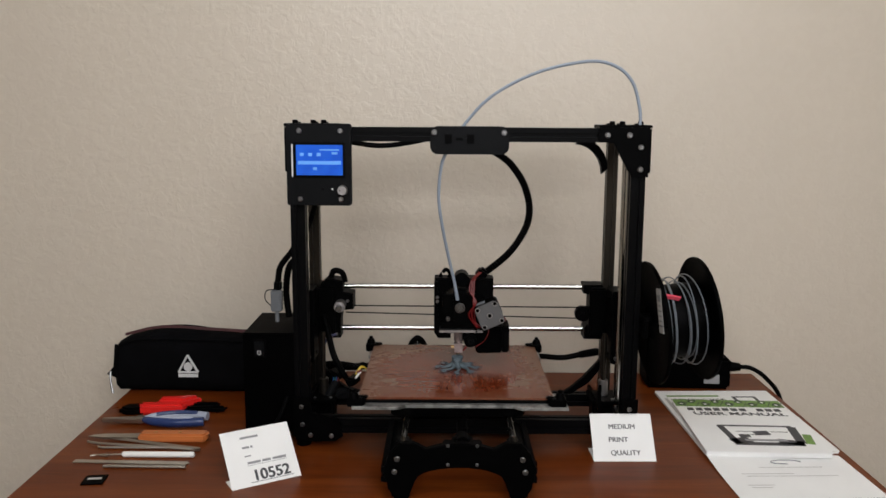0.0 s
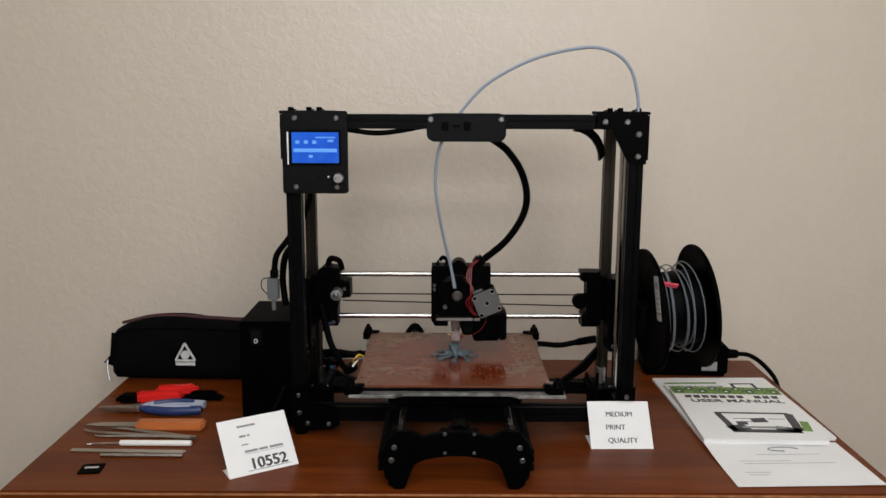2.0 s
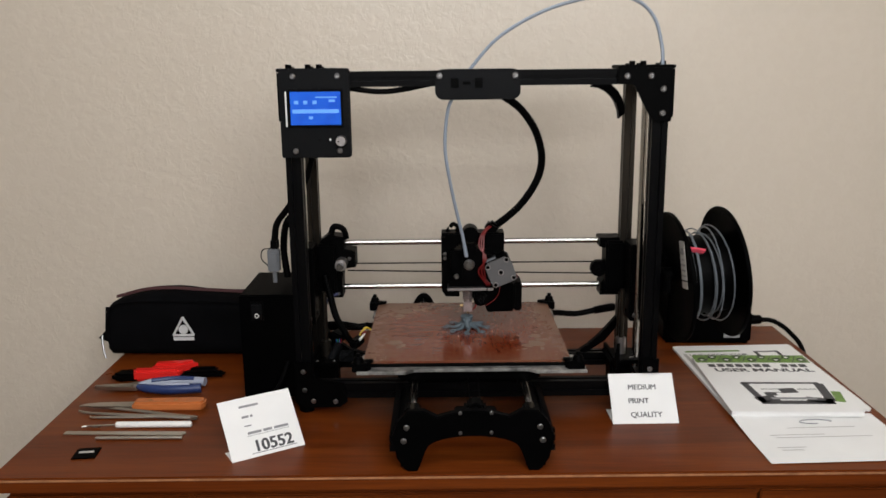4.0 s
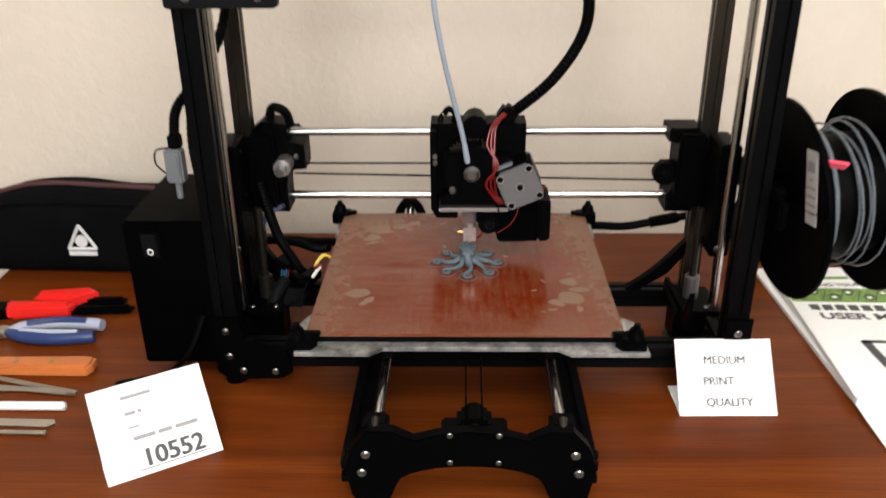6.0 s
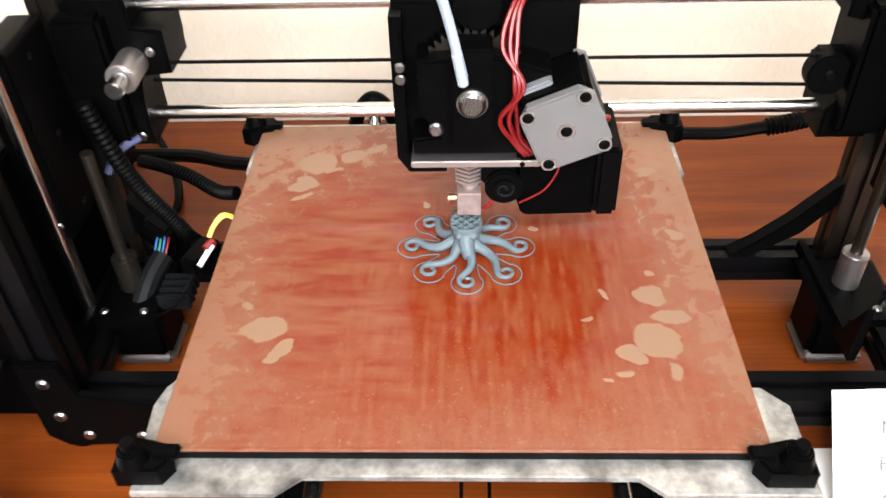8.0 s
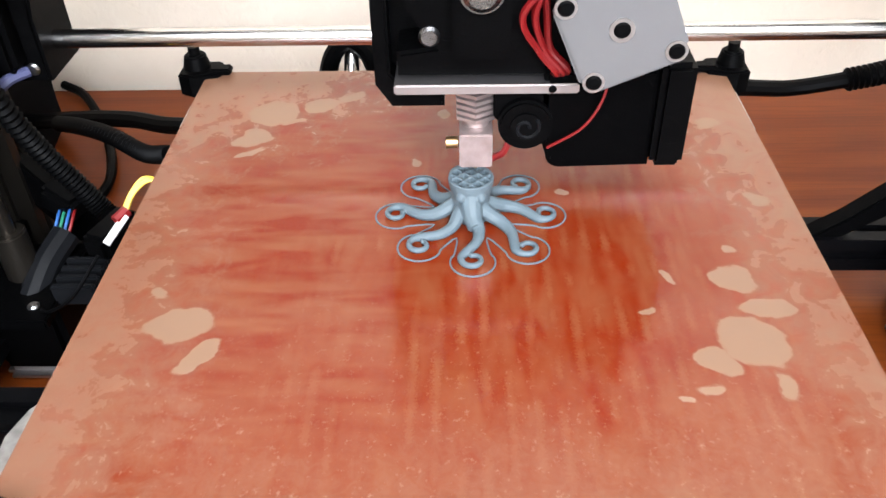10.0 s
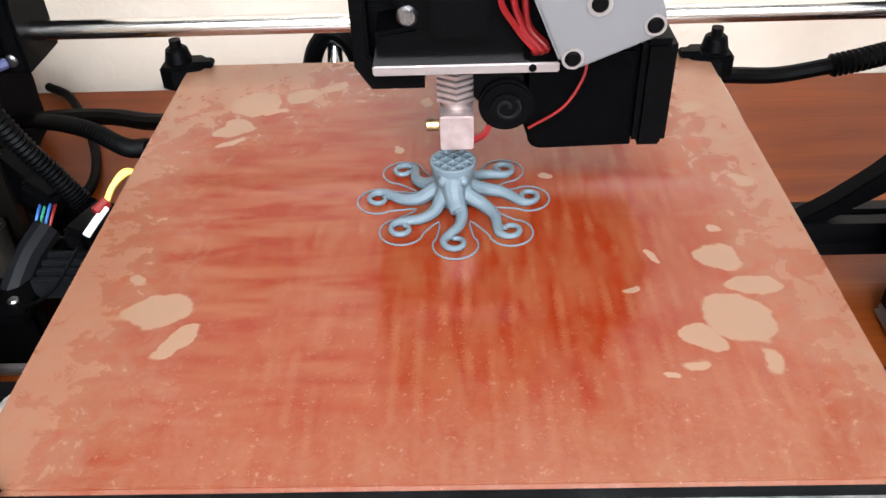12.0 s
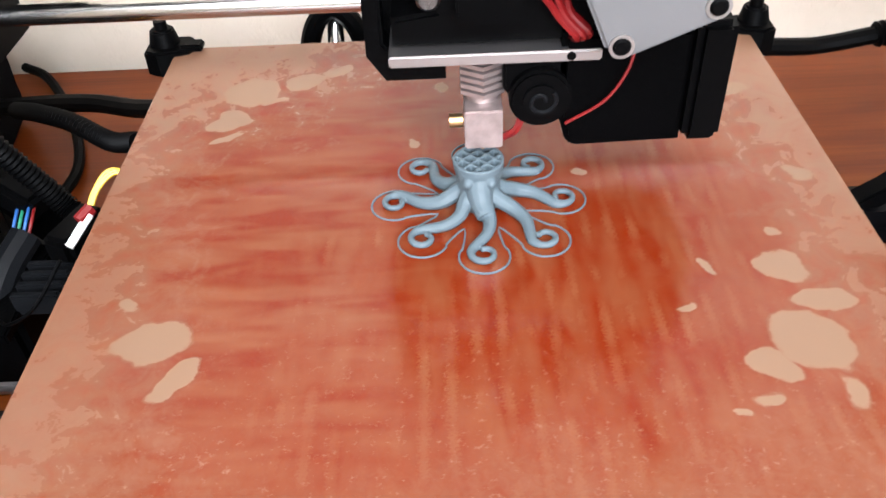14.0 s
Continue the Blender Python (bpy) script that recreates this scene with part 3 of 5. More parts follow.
# screen unit
SHIFT = Vector((-0.001, 0.036, -0.009))
lcd = P("screen_unit", prism(B(), rounded(-0.257, 1.158, -0.157, 1.284, 0.004), -0.106, -0.0935, "y", 0.0015), M_PANEL, label="dark grey printed screen housing")
P("screen_bezel", prism(B(), rounded(-0.2445, 1.2015, -0.1665, 1.2555, 0.002), -0.1082, -0.1058, "y", 0.0006), M_RUBBER, lcd)
P("screen", box(B(), (-0.2055, -0.1086, 1.2285), (0.0715, 0.0012, 0.0465), 0.0003), M_SCREEN, lcd, "blue backlit display")
for x, z, w, h in ((-0.2055, 1.2245, 0.066, 0.0055), (-0.2325, 1.237, 0.006, 0.005), (-0.2195, 1.237, 0.006, 0.005), (-0.2065, 1.237, 0.006, 0.005), (-0.2125, 1.2155, 0.006, 0.004), (-0.182, 1.239, 0.009, 0.0035), (-0.19, 1.244, 0.03, 0.002)):
    P("screen_mark", box(B(), (x, -0.1094, z), (w, 0.0004, h)), M_PIXELS, lcd)
# white strip stands in for the light reflected at the display's left edge
P("bezel_glint", box(B(), (-0.2475, -0.1075, 1.2275), (0.0022, 0.002, 0.05), 0.0005), M_WHITEPLASTIC, lcd, "pale strip imitating a reflection beside the display")
knob = P("knob", cyl(B(), (-0.1705, -0.106, 1.1825), (-0.1705, -0.119, 1.1825), 0.0078, 0.0068, 28, 0.001), M_ALU, lcd, "silver turning knob")
P("knob_mark", box(B(), (-0.1735, -0.1194, 1.1825), (0.0022, 0.0006, 0.0014)), M_RUBBER, knob)
P("button", cyl(B(), (-0.1865, -0.106, 1.184), (-0.1865, -0.108, 1.184), 0.0015, seg=12), M_WHITEPLASTIC, lcd)
P("buzzer_hole", cyl(B(), (-0.2015, -0.1055, 1.1835), (-0.2015, -0.1065, 1.1835), 0.0018, seg=12), M_RUBBER, lcd)
for x, z in ((-0.2365, 1.273), (-0.1735, 1.273), (-0.2365, 1.168), (-0.1735, 1.168)):
    bolt(x, -0.106, z, 0.0042, lcd)

# name plate
SHIFT = Vector((-0.001, 0, -0.0095))
plate = P("name_plate", prism(B(), rounded(-0.036, 1.2385, 0.0855, 1.2815, 0.012), -0.068, -0.0585, "y", 0.0012), M_PANEL, label="dark printed plate with worn raised bars")
for k, x in enumerate((-0.008, 0.009, 0.026)):
    P("raised_bar", box(B(), (x, -0.0685, 1.262), (0.011, 0.0012, 0.004 + 0.010 * (k != 1)), 0.0004), M_PRINTED, plate)
for x in (-0.0295, 0.0775):
    bolt(x, -0.068, 1.272, 0.0046, plate)

SHIFT = Vector((0, 0, 0))
# cable under the top beam
P("beam_cable", sweep(B(), smooth_path([(-0.16, PYF, 1.246), (-0.12, PYF, 1.241), (-0.085, PYF, 1.2435), (-0.04, PYF, 1.252)]), 0.004), M_RUBBER)

# control box with its switch
cb = P("control_box", box(B(), (-0.297, 0.022, 0.856), (0.086, 0.142, 0.166), 0.002), M_BOXBLACK, label="black steel control box")
sw = P("switch_frame", box(B(), (-0.3125, -0.0505, 0.914), (0.021, 0.004, 0.031), 0.0012), M_RUBBER, cb)
P("rocker", box(B(), (-0.3125, -0.053, 0.914), (0.0155, 0.004, 0.026), 0.001, pose(0, 0, 0, 8)), M_PANEL, sw)
P("on_mark", box(B(), (-0.3125, -0.0555, 0.9205), (0.0013, 0.0006, 0.006), 0, pose(0, 0, 0, 8)), M_WHITEPLASTIC, sw)
ring = sweep(B(), [(-0.3125 + 0.0027 * math.cos(a / 16 * 2 * math.pi), -0.0550, 0.908 + 0.0032 * math.sin(a / 16 * 2 * math.pi)) for a in range(17)], 0.0006, 6)
P("off_mark", ring, M_WHITEPLASTIC, sw)
SHIFT = Vector((0.012, -0.003, 0.004))
plug = P("grey_plug", box(B(), (-0.304, 0.0, 0.979), (0.018, 0.016, 0.036), 0.002), M_GREYPLASTIC, cb, "grey plastic plug on the control box")
P("plug_waist", box(B(), (-0.304, -0.0085, 0.981), (0.012, 0.003, 0.02), 0.001), M_GREYPLASTIC, plug)
P("plug_pin", cyl(B(), (-0.304, 0.0, 0.943), (-0.304, 0.0, 0.962), 0.0035, seg=12), M_GREYPLASTIC, plug)
P("plug_top", box(B(), (-0.302, 0.002, 1.004), (0.012, 0.014, 0.016), 0.002), M_RUBBER, plug)
P("control_cable", sweep(B(), smooth_path([(-0.302, 0.002, 1.01), (-0.298, 0.008, 1.035), (-0.28, 0.02, 1.06), (-0.255, 0.04, 1.10), (-0.24, 0.06, 1.16)], 14), 0.0055, 10, ribbed), M_RUBBER)
P("control_cable", sweep(B(), smooth_path([(-0.29, 0.03, 0.943), (-0.295, 0.035, 0.99), (-0.285, 0.025, 1.035), (-0.262, 0.02, 1.05)], 14), 0.006, 10, ribbed), M_RUBBER)
P("thin_wire", sweep(B(), smooth_path([(-0.312, -0.005, 0.97), (-0.322, -0.006, 0.982), (-0.320, -0.006, 0.996), (-0.308, -0.002, 0.998)]), 0.0009, 6), M_RUBBER)
SHIFT = Vector((0, 0, 0))
P("usb_cable", sweep(B(), smooth_path([(-0.268, -0.056, 0.835), (-0.283, -0.075, 0.80), (-0.318, -0.072, 0.767), (-0.358, -0.072, 0.7545), (-0.370, -0.064, 0.7545), (-0.352, -0.056, 0.7545), (-0.325, -0.053, 0.758)], 12), 0.003, 8), M_RUBBER)

# lift motors, couplers and lift screws
for px, sx in ((-0.222, 1), (0.262, -1)):
    mot = P("lift_motor", box(B(), (px, 0.034, DESK + 0.031), (0.040, 0.040, 0.046), 0.004), M_PRINTED)
    P("motor_cap", box(B(), (px, 0.034, DESK + 0.005), (0.042, 0.042, 0.010), 0.004), M_ALU, mot, "bare metal motor end")
    P("coupler", cyl(B(), (px, 0.034, DESK + 0.06), (px, 0.034, DESK + 0.088), 0.0085, seg=24, bevel=0.001), M_BRONZE if px < 0 else M_ALU)
    P("lift_screw", cyl(B(), (px, 0.034, DESK + 0.08), (px, 0.034, DESK + 0.17), 0.004), M_BRONZE)
    mount = P("motor_mount", prism(B(), [(PYF + 0.013, DESK + 0.10), (PYF + 0.013, DESK + 0.056), (PYR - 0.011, DESK + 0.056), (PYR - 0.011, DESK + 0.065), (PYF + 0.03, DESK + 0.068)], min(px - sx * 0.02, px + sx * 0.02), min(px - sx * 0.02, px + sx * 0.02) + 0.005, "x"), M_PRINTED)
    P("mount_shelf", box(B(), (px, 0.028, DESK + 0.058), (0.05, 0.062, 0.006), 0.001), M_PRINTED, mount)
    bolt(px + sx * 0.015, 0.008, DESK + 0.061, 0.003, mount, (-90, 0, 0))
    bolt(px - sx * 0.012, 0.008, DESK + 0.061, 0.003, mount, (-90, 0, 0))

# the cross slide: ends, rods and belt
SHIFT = Vector((0.002, 0.009, -0.0075))
XY, XZU, XZL = 0.085, 0.996, 0.920
for z in (XZU, XZL):
    P("cross_rod", cyl(B(), (-0.232, XY, z), (0.272, XY, z), 0.0048), M_STEEL, label="polished steel rod")
end_l = P("slide_end", prism(B(), [(-0.236, 0.905), (-0.199, 0.905), (-0.199, 0.930), (-0.199, 0.936), (-0.196, 0.955), (-0.176, 0.957), (-0.176, 0.985), (-0.194, 0.988), (-0.194, 1.008), (-0.222, 1.012), (-0.236, 1.0)], 0.068, 0.106, "y", 0.0015), M_PRINTED)
P("idler_shaft", cyl(B(), (-0.198, 0.07, 0.966), (-0.198, 0.044, 0.966), 0.0095, seg=24, bevel=0.001), M_ALU, end_l, "bright metal belt pulley")
P("pulley_tip", cyl(B(), (-0.198, 0.044, 0.966), (-0.198, 0.03, 0.966), 0.006, 0.0055, 20, 0.001), M_SCREW, end_l)
P("drive_motor", box(B(), (-0.21, 0.125, 0.968), (0.042, 0.04, 0.042), 0.004), M_PRINTED, end_l)
P("wire_sleeve", sweep(B(), smooth_path([(-0.208, 0.066, 0.912), (-0.215, 0.058, 0.911), (-0.223, 0.054, 0.904), (-0.228, 0.05, 0.895)]), 0.0028, 8), M_VIOLET, end_l, "dull violet sleeve")
P("end_cable", sweep(B(), smooth_path([(-0.22, 0.10, 1.005), (-0.212, 0.09, 1.022), (-0.196, 0.08, 1.02), (-0.19, 0.075, 1.004)], 12), 0.0055, 10, ribbed), M_RUBBER, end_l)
for x, z in ((-0.216, 0.912), (-0.206, 0.912), (-0.186, 0.972)):
    bolt(x, 0.068, z, 0.0032, end_l)
end_r = P("slide_end", prism(B(), [(0.268, 0.905), (0.232, 0.905), (0.232, 0.925), (0.240, 0.935), (0.240, 0.985), (0.229, 0.988), (0.229, 1.003), (0.264, 1.003)], 0.068, 0.106, "y", 0.0015), M_PRINTED)
P("idler_pulley", cyl(B(), (0.228, 0.066, 0.951), (0.228, 0.078, 0.951), 0.0135, seg=28, bevel=0.001), M_PRINTED, end_r)
P("idler_arm", box(B(), (0.236, 0.082, 0.951), (0.03, 0.014, 0.022), 0.003), M_PRINTED, end_r)
bolt(0.228, 0.066, 0.951, 0.004, end_r, dark=True)
for z0, z1 in ((0.963, 0.962), (0.951, 0.942)):
    P("belt", sweep(B(), [(-0.19, 0.072, z0), (0.228, 0.072, z1)], 0.0012, 6), M_RUBBER)
SHIFT = Vector((0, 0.004, -0.006))
for px, sx in ((PXL, 1), (PXR, -1)):
    px = px + (0.0 if px < 0 else -0.008)
    zc = P("lift_carriage", prism(B(), rounded(px - 0.0105, 0.878, px + 0.0105, 1.004, 0.004), 0.006, 0.056, "y", 0.0015), M_PRINTED)
    for z in (0.89, 0.94, 0.99):
        bolt(px + sx * 0.0105, 0.03, z, 0.003, zc, (0, 0, 90 * sx), True)
    bolt(px + sx * 0.002, 0.006, 0.888, 0.0038, zc)
    P("slide_bridge", box(B(), (px + sx * 0.024, 0.074, 0.955), (0.03, 0.026, 0.085), 0.003), M_PRINTED, zc)

# ---- the bed ----
SHIFT = Vector((0.005, 0.0045, 0))
BZ = 0.865
bed = P("bed_plate", prism(B(), [(-0.157, -0.165), (-0.088, -0.165), (-0.076, -0.1555), (0.086, -0.1555), (0.098, -0.165), (0.169, -0.165), (0.169, -0.112), (0.157, -0.100), (0.150, -0.100), (0.150, 0.085), (0.1555, 0.093), (0.1555, 0.15), (0.155, 0.163), (-0.155, 0.163), (-0.1555, 0.10), (-0.150, 0.09), (-0.150, -0.09), (-0.157, -0.1), (-0.1605, -0.112)], BZ - 0.0135, BZ - 0.009, "z", 0.0006), M_PLATE, label="scuffed bare aluminium bed plate")
P("heater", box(B(), (0.0, 0.0, BZ - 0.00625), (0.294, 0.291, 0.0055)), M_RUBBER, bed)
sheet = P("print_sheet", prism(B(), rounded(-0.149, -0.146, 0.149, 0.1465, 0.003), BZ - 0.0035, BZ, "z", 0.0006), M_BED, bed, "glossy red print sheet with dried glue spots")
for cx, cy, sx, sy in ((-0.154, -0.154, 1, 1), (0.156, -0.154, -1, 1), (-0.154, 0.148, 1, -1), (0.152, 0.146, -1, -1)):
    clip = P("bed_clip", prism(B(), [(cx + sx * u, cy + sy * v) for u, v in ((-0.010, -0.007), (0.012, -0.007), (0.017, 0.001), (0.013, 0.009), (0.006, 0.011), (-0.003, 0.013), (-0.010, 0.010))], BZ - 0.011, BZ + 0.003, "z", 0.0012), M_PRINTED, bed)
    P("clip_tower", cyl(B(), (cx - sx * 0.001, cy, BZ + 0.001), (cx - sx * 0.001, cy, BZ + 0.011), 0.0085, 0.006, 20, 0.001), M_PRINTED, clip)
    P("clip_nut", cyl(B(), (cx - sx * 0.001, cy, BZ + 0.011), (cx - sx * 0.001, cy, BZ + 0.0155), 0.0034, seg=12), M_RUBBER, clip)
    P("clip_tongue", box(B(), (cx + sx * 0.014, cy + sy * 0.004, BZ + 0.0025), (0.012, 0.008, 0.004), 0.001), M_PRINTED, clip)
SHIFT = Vector((0, 0, 0))
carrier = P("bed_carrier", box(B(), (0.008, 0.0, BZ - 0.0235), (0.205, 0.27, 0.018), 0.003), M_PRINTED)
for x in (-0.0705, 0.0875):
    rod = P("slide_rod", cyl(B(), (x, -0.240, 0.8255), (x, 0.17, 0.8255), 0.0052), M_STEEL, label="polished steel rod")
    for y in (-0.10, 0.07):
        P("rod_bearing", box(B(), (x, y, 0.832), (0.024, 0.036, 0.024), 0.003), M_PRINTED, carrier)
    sx = -1 if x < 0 else 1
    P("bed_rail", extrusion(B(), (x + sx * 0.021, -0.239, DESK + 0.034), (x + sx * 0.026, 0.19, DESK + 0.034), 0.022), M_EXTRUSION)

# arched front plate of the bed frame
fx = 0.0095
arch = [(fx - 0.092, DESK), (fx - 0.078, DESK)] + [(fx - 0.066, DESK + 0.030)] + [(fx + 0.066 * math.sin(radians(a)), DESK + 0.030 + 0.020 * (math.cos(radians(a)))) for a in range(-70, 71, 14)] + [(fx + 0.066, DESK + 0.030), (fx + 0.078, DESK), (fx + 0.092, DESK), (fx + 0.106, DESK + 0.018), (fx + 0.112, DESK + 0.050), (fx + 0.104, DESK + 0.070), (fx + 0.090, DESK + 0.086), (fx + 0.068, DESK + 0.086), (fx + 0.050, DESK + 0.077)] + [(fx + u, DESK + 0.077 + 0.009 * math.cos(u / 0.05 * math.pi / 2)) for u in (0.035, 0.018, 0, -0.018, -0.035)] + [(fx - 0.050, DESK + 0.077), (fx - 0.068, DESK + 0.086), (fx - 0.090, DESK + 0.086), (fx - 0.104, DESK + 0.070), (fx - 0.112, DESK + 0.050), (fx - 0.106, DESK + 0.018)]
arch = [(fx + (u - fx) * 0.955, z) for u, z in arch]
for y, name in ((-0.245, "front_arch"), (0.196, "rear_arch")):
    fp = P(name, prism(B(), arch, y - 0.006, y + 0.006, "y", 0.0012), M_PRINTED)
    if y < 0:
        for x, z in ((-0.0785, 0.063), (-0.0825, 0.044), (0.0975, 0.063), (0.1015, 0.044)):
            bolt(x, y - 0.006, DESK + z, 0.0042, fp)
        for x, z in ((-0.0075, 0.083), (-0.0075, 0.055), (0.0335, 0.083), (0.0335, 0.055)):
            bolt(x, y - 0.006, DESK + z, 0.0026, fp)
    for x in (-0.0705, 0.0875):
        hold = P("rod_holder", box(B(), (x, y + (0.014 if y < 0 else -0.014), DESK + 0.068), (0.022, 0.022, 0.036), 0.003), M_PRINTED, fp)
        if y < 0:
            P("holder_screw", cyl(B(), (x, y + 0.004, DESK + 0.083), (x, y + 0.012, DESK + 0.088), 0.0036, seg=14), M_BRONZE, hold)
    for sx in (-1, 1):
        P("arch_foot", box(B(), (fx + sx * 0.084, y + 0.012, DESK + 0.012), (0.026, 0.03, 0.024), 0.004), M_PRINTED, fp)
        bolt(fx + sx * 0.108, y + 0.012, DESK + 0.05, 0.004, fp, (0, 0, 90 * sx), True)
SHIFT = Vector((0, 0, 0))
for x in (-0.0645, 0.0815):
    yoke = P("rod_yoke", sweep(B(), smooth_path([(x - 0.018, 0.186, 0.836), (x - 0.011, 0.186, 0.858), (x, 0.186, 0.868), (x + 0.011, 0.186, 0.858), (x + 0.018, 0.186, 0.836)], 8), 0.0058, 10), M_PRINTED)
    P("yoke_foot", box(B(), (x, 0.188, 0.815), (0.044, 0.016, 0.044), 0.003), M_PRINTED, yoke)
    P("rod_end", cyl(B(), (x, 0.176, 0.838), (x, 0.192, 0.858), 0.005, seg=16, bevel=0.0008), M_STEEL, yoke, "bare steel rod end")
SHIFT = Vector((0.003, 0.012, 0))
idl = P("belt_idler", box(B(), (0.010, -0.238, DESK + 0.079), (0.030, 0.026, 0.016), 0.004), M_PRINTED)
P("idler_wheel", cyl(B(), (0.010, -0.25, DESK + 0.081), (0.010, -0.226, DESK + 0.081), 0.010, seg=24, bevel=0.001), M_PRINTED, idl)
P("idler_tab", box(B(), (0.010, -0.244, DESK + 0.078), (0.056, 0.018, 0.008), 0.002), M_PRINTED, idl)
bolt(0.010, -0.25, DESK + 0.081, 0.005, idl, dark=True)
for x in (0.003, 0.017):
    P("bed_belt", sweep(B(), [(x, -0.235, DESK + 0.086), (x, 0.18, DESK + 0.084)], 0.001, 6), M_RUBBER)

# ---- the print head ----
SHIFT = Vector((0.0095, 0.001, -0.001))
HX, HY = 0.001, 0.012
head = P("print_head", prism(B(), [(-0.040, 1.016), (-0.040, 0.924), (-0.034, 0.915), (-0.012, 0.915), (-0.012, 0.920), (0.060, 0.920), (0.060, 1.016)], 0.030, 0.066, "y", 0.002), M_PRINTED, label="black printed extruder carriage")
P("head_flank", prism(B(), [(-0.0405, 1.012), (-0.0405, 0.925), (-0.034, 0.915), (-0.012, 0.915), (-0.012, 0.922), (-0.028, 0.923), (-0.034, 0.930), (-0.034, 1.012)], 0.018, 0.032, "y", 0.001), M_PRINTED, head)
P("head_body", prism(B(), [(-0.026, 0.992), (-0.026, 0.962), (-0.016, 0.946), (-0.030, 0.944), (-0.030, 0.934), (0.045, 0.934), (0.045, 0.985), (0.016, 0.994)], 0.008, 0.034, "y", 0.0015), M_PRINTED, head)
P("idler_block", prism(B(), rounded(-0.008, 0.944, 0.014, 1.002, 0.003), 0.000, 0.020, "y", 0.001), M_PRINTED, head)
bm = B()
teeth = []
for k in range(40):
    for da, rr in ((0.0, 0.0272), (2.2, 0.0272), (3.6, 0.0305), (6.2, 0.0305)):
        a = radians(k * 9 + da)
        teeth.append((0.003 + rr * math.cos(a), 0.975 + rr * math.sin(a)))
prism(bm, teeth, 0.021, 0.0305, "y")
P("drive_gear", bm, M_PRINTED, head, "large black toothed gear")
P("gear_rim", prism(B(), [(x * 0.985 + 0.003 * 0.015, 0.975 + (z - 0.975) * 0.985) for x, z in teeth], 0.0195, 0.0211, "y"), M_BRONZE, head, "dusty gear teeth")
hb = bolt(0.003, -0.001, 0.972, 0.0075, head)
P("bolt_washer", cyl(B(), (0.003, 0.002, 0.972), (0.003, -0.0015, 0.972), 0.0085, seg=24), M_SCREW, head)
bolt(-0.017, 0.008, 0.951, 0.0042, head)
bolt(-0.035, 0.011, 0.987, 0.003, head)
bolt(-0.035, 0.011, 0.980, 0.003, head)
P("round_boss", cyl(B(), (0.006, 0.05, 1.016), (0.006, 0.018, 1.016), 0.0125, seg=24, bevel=0.001), M_PRINTED, head)
P("cable_hook", sweep(B(), smooth_path([(-0.016, 0.045, 1.012), (-0.014, 0.04, 1.024), (-0.021, 0.038, 1.030), (-0.026, 0.038, 1.025)]), 0.0034, 8), M_PRINTED, head)
P("small_hook", cyl(B(), (-0.030, 0.045, 1.014), (-0.029, 0.045, 1.024), 0.005, 0.001, 10), M_PRINTED, head)
P("cable_guide", box(B(), (0.040, 0.045, 1.022), (0.018, 0.022, 0.020), 0.004, pose(0, 0, 0, 0, 35, 0)), M_PRINTED, head)
# drive motor on the head
TURN_M = pose(0.052, 0, 0.9625, 0, -23, 0)
bm = box(B(), (0, 0.012, 0), (0.0395, 0.037, 0.0395), 0.003)
bm.transform(TURN_M)
motor = P("drive_motor", bm, M_PRINTED, head)
sq = [(0.0205, -0.014), (0.0205, 0.014), (0.014, 0.0205), (-0.014, 0.0205), (-0.0205, 0.014), (-0.0205, -0.014), (-0.014, -0.0205), (0.014, -0.0205)]
for y0, y1, name in ((-0.014, -0.0068, "motor_face"), (0.030, 0.036, "motor_back")):
    bm = prism(B(), sq, y0, y1, "y", 0.0012)
    bm.transform(TURN_M)
    face = P(name, bm, M_MOTORFACE, motor, "grey metal motor end")
for u in (-0.0155, 0.0155):
    for v in (-0.0155, 0.0155):
        q = TURN_M @ Vector((u, -0.0138, v))
        P("screw_ring", cyl(B(), q, q + Vector((0, -0.0007, 0)), 0.0041, seg=20), M_ALU, motor)
        bolt(q.x, q.y, q.z, 0.0031, motor, dark=True)
q = TURN_M @ Vector((0, -0.0136, 0))
P("shaft_ring", cyl(B(), q, q + Vector((0, -0.0009, 0)), 0.0046, seg=20), M_ALU, motor)
bolt(q.x, q.y, q.z, 0.0033, motor, dark=True)
bm = box(B(), (-0.008, 0.008, 0.0205), (0.018, 0.012, 0.004), 0.001)
bm.transform(TURN_M)
P("motor_socket", bm, M_GREYPLASTIC, motor)
# cooler bar, heat sink and nozzle
P("mount_bar", box(B(), (0.005, 0.021, 0.9305), (0.073, 0.036, 0.0042), 0.0006), M_ALU, head, "bare aluminium mounting bar")
bolt(0.031, 0.0032, 0.9305, 0.0016, head, dark=True)
sink = P("heat_sink", cyl(B(), (HX, HY + 0.004, 0.9105), (HX, HY + 0.004, 0.929), 0.0052, seg=20), M_ALU, head, "finned aluminium heat sink")
for k in range(6):
    P("fin", cyl(B(), (HX, HY + 0.004, 0.9125 + k * 0.0028), (HX, HY + 0.004, 0.9141 + k * 0.0028), 0.0092, seg=6), M_BLOCK, sink)
block = P("heater_block", box(B(), (HX, HY, 0.9015), (0.0138, 0.0165, 0.0158), 0.0006), M_BLOCK, head, "scuffed aluminium heater block")
P("heater_screw", cyl(B(), (HX - 0.0075, HY - 0.002, 0.9025), (HX - 0.0125, HY - 0.002, 0.9025), 0.0026, seg=14), M_BRASS, block)
P("nozzle", cyl(B(), (HX, HY, 0.8935), (HX, HY, 0.8885), 0.0042, 0.0008, 16), M_BRASS, block, "brass nozzle tip")
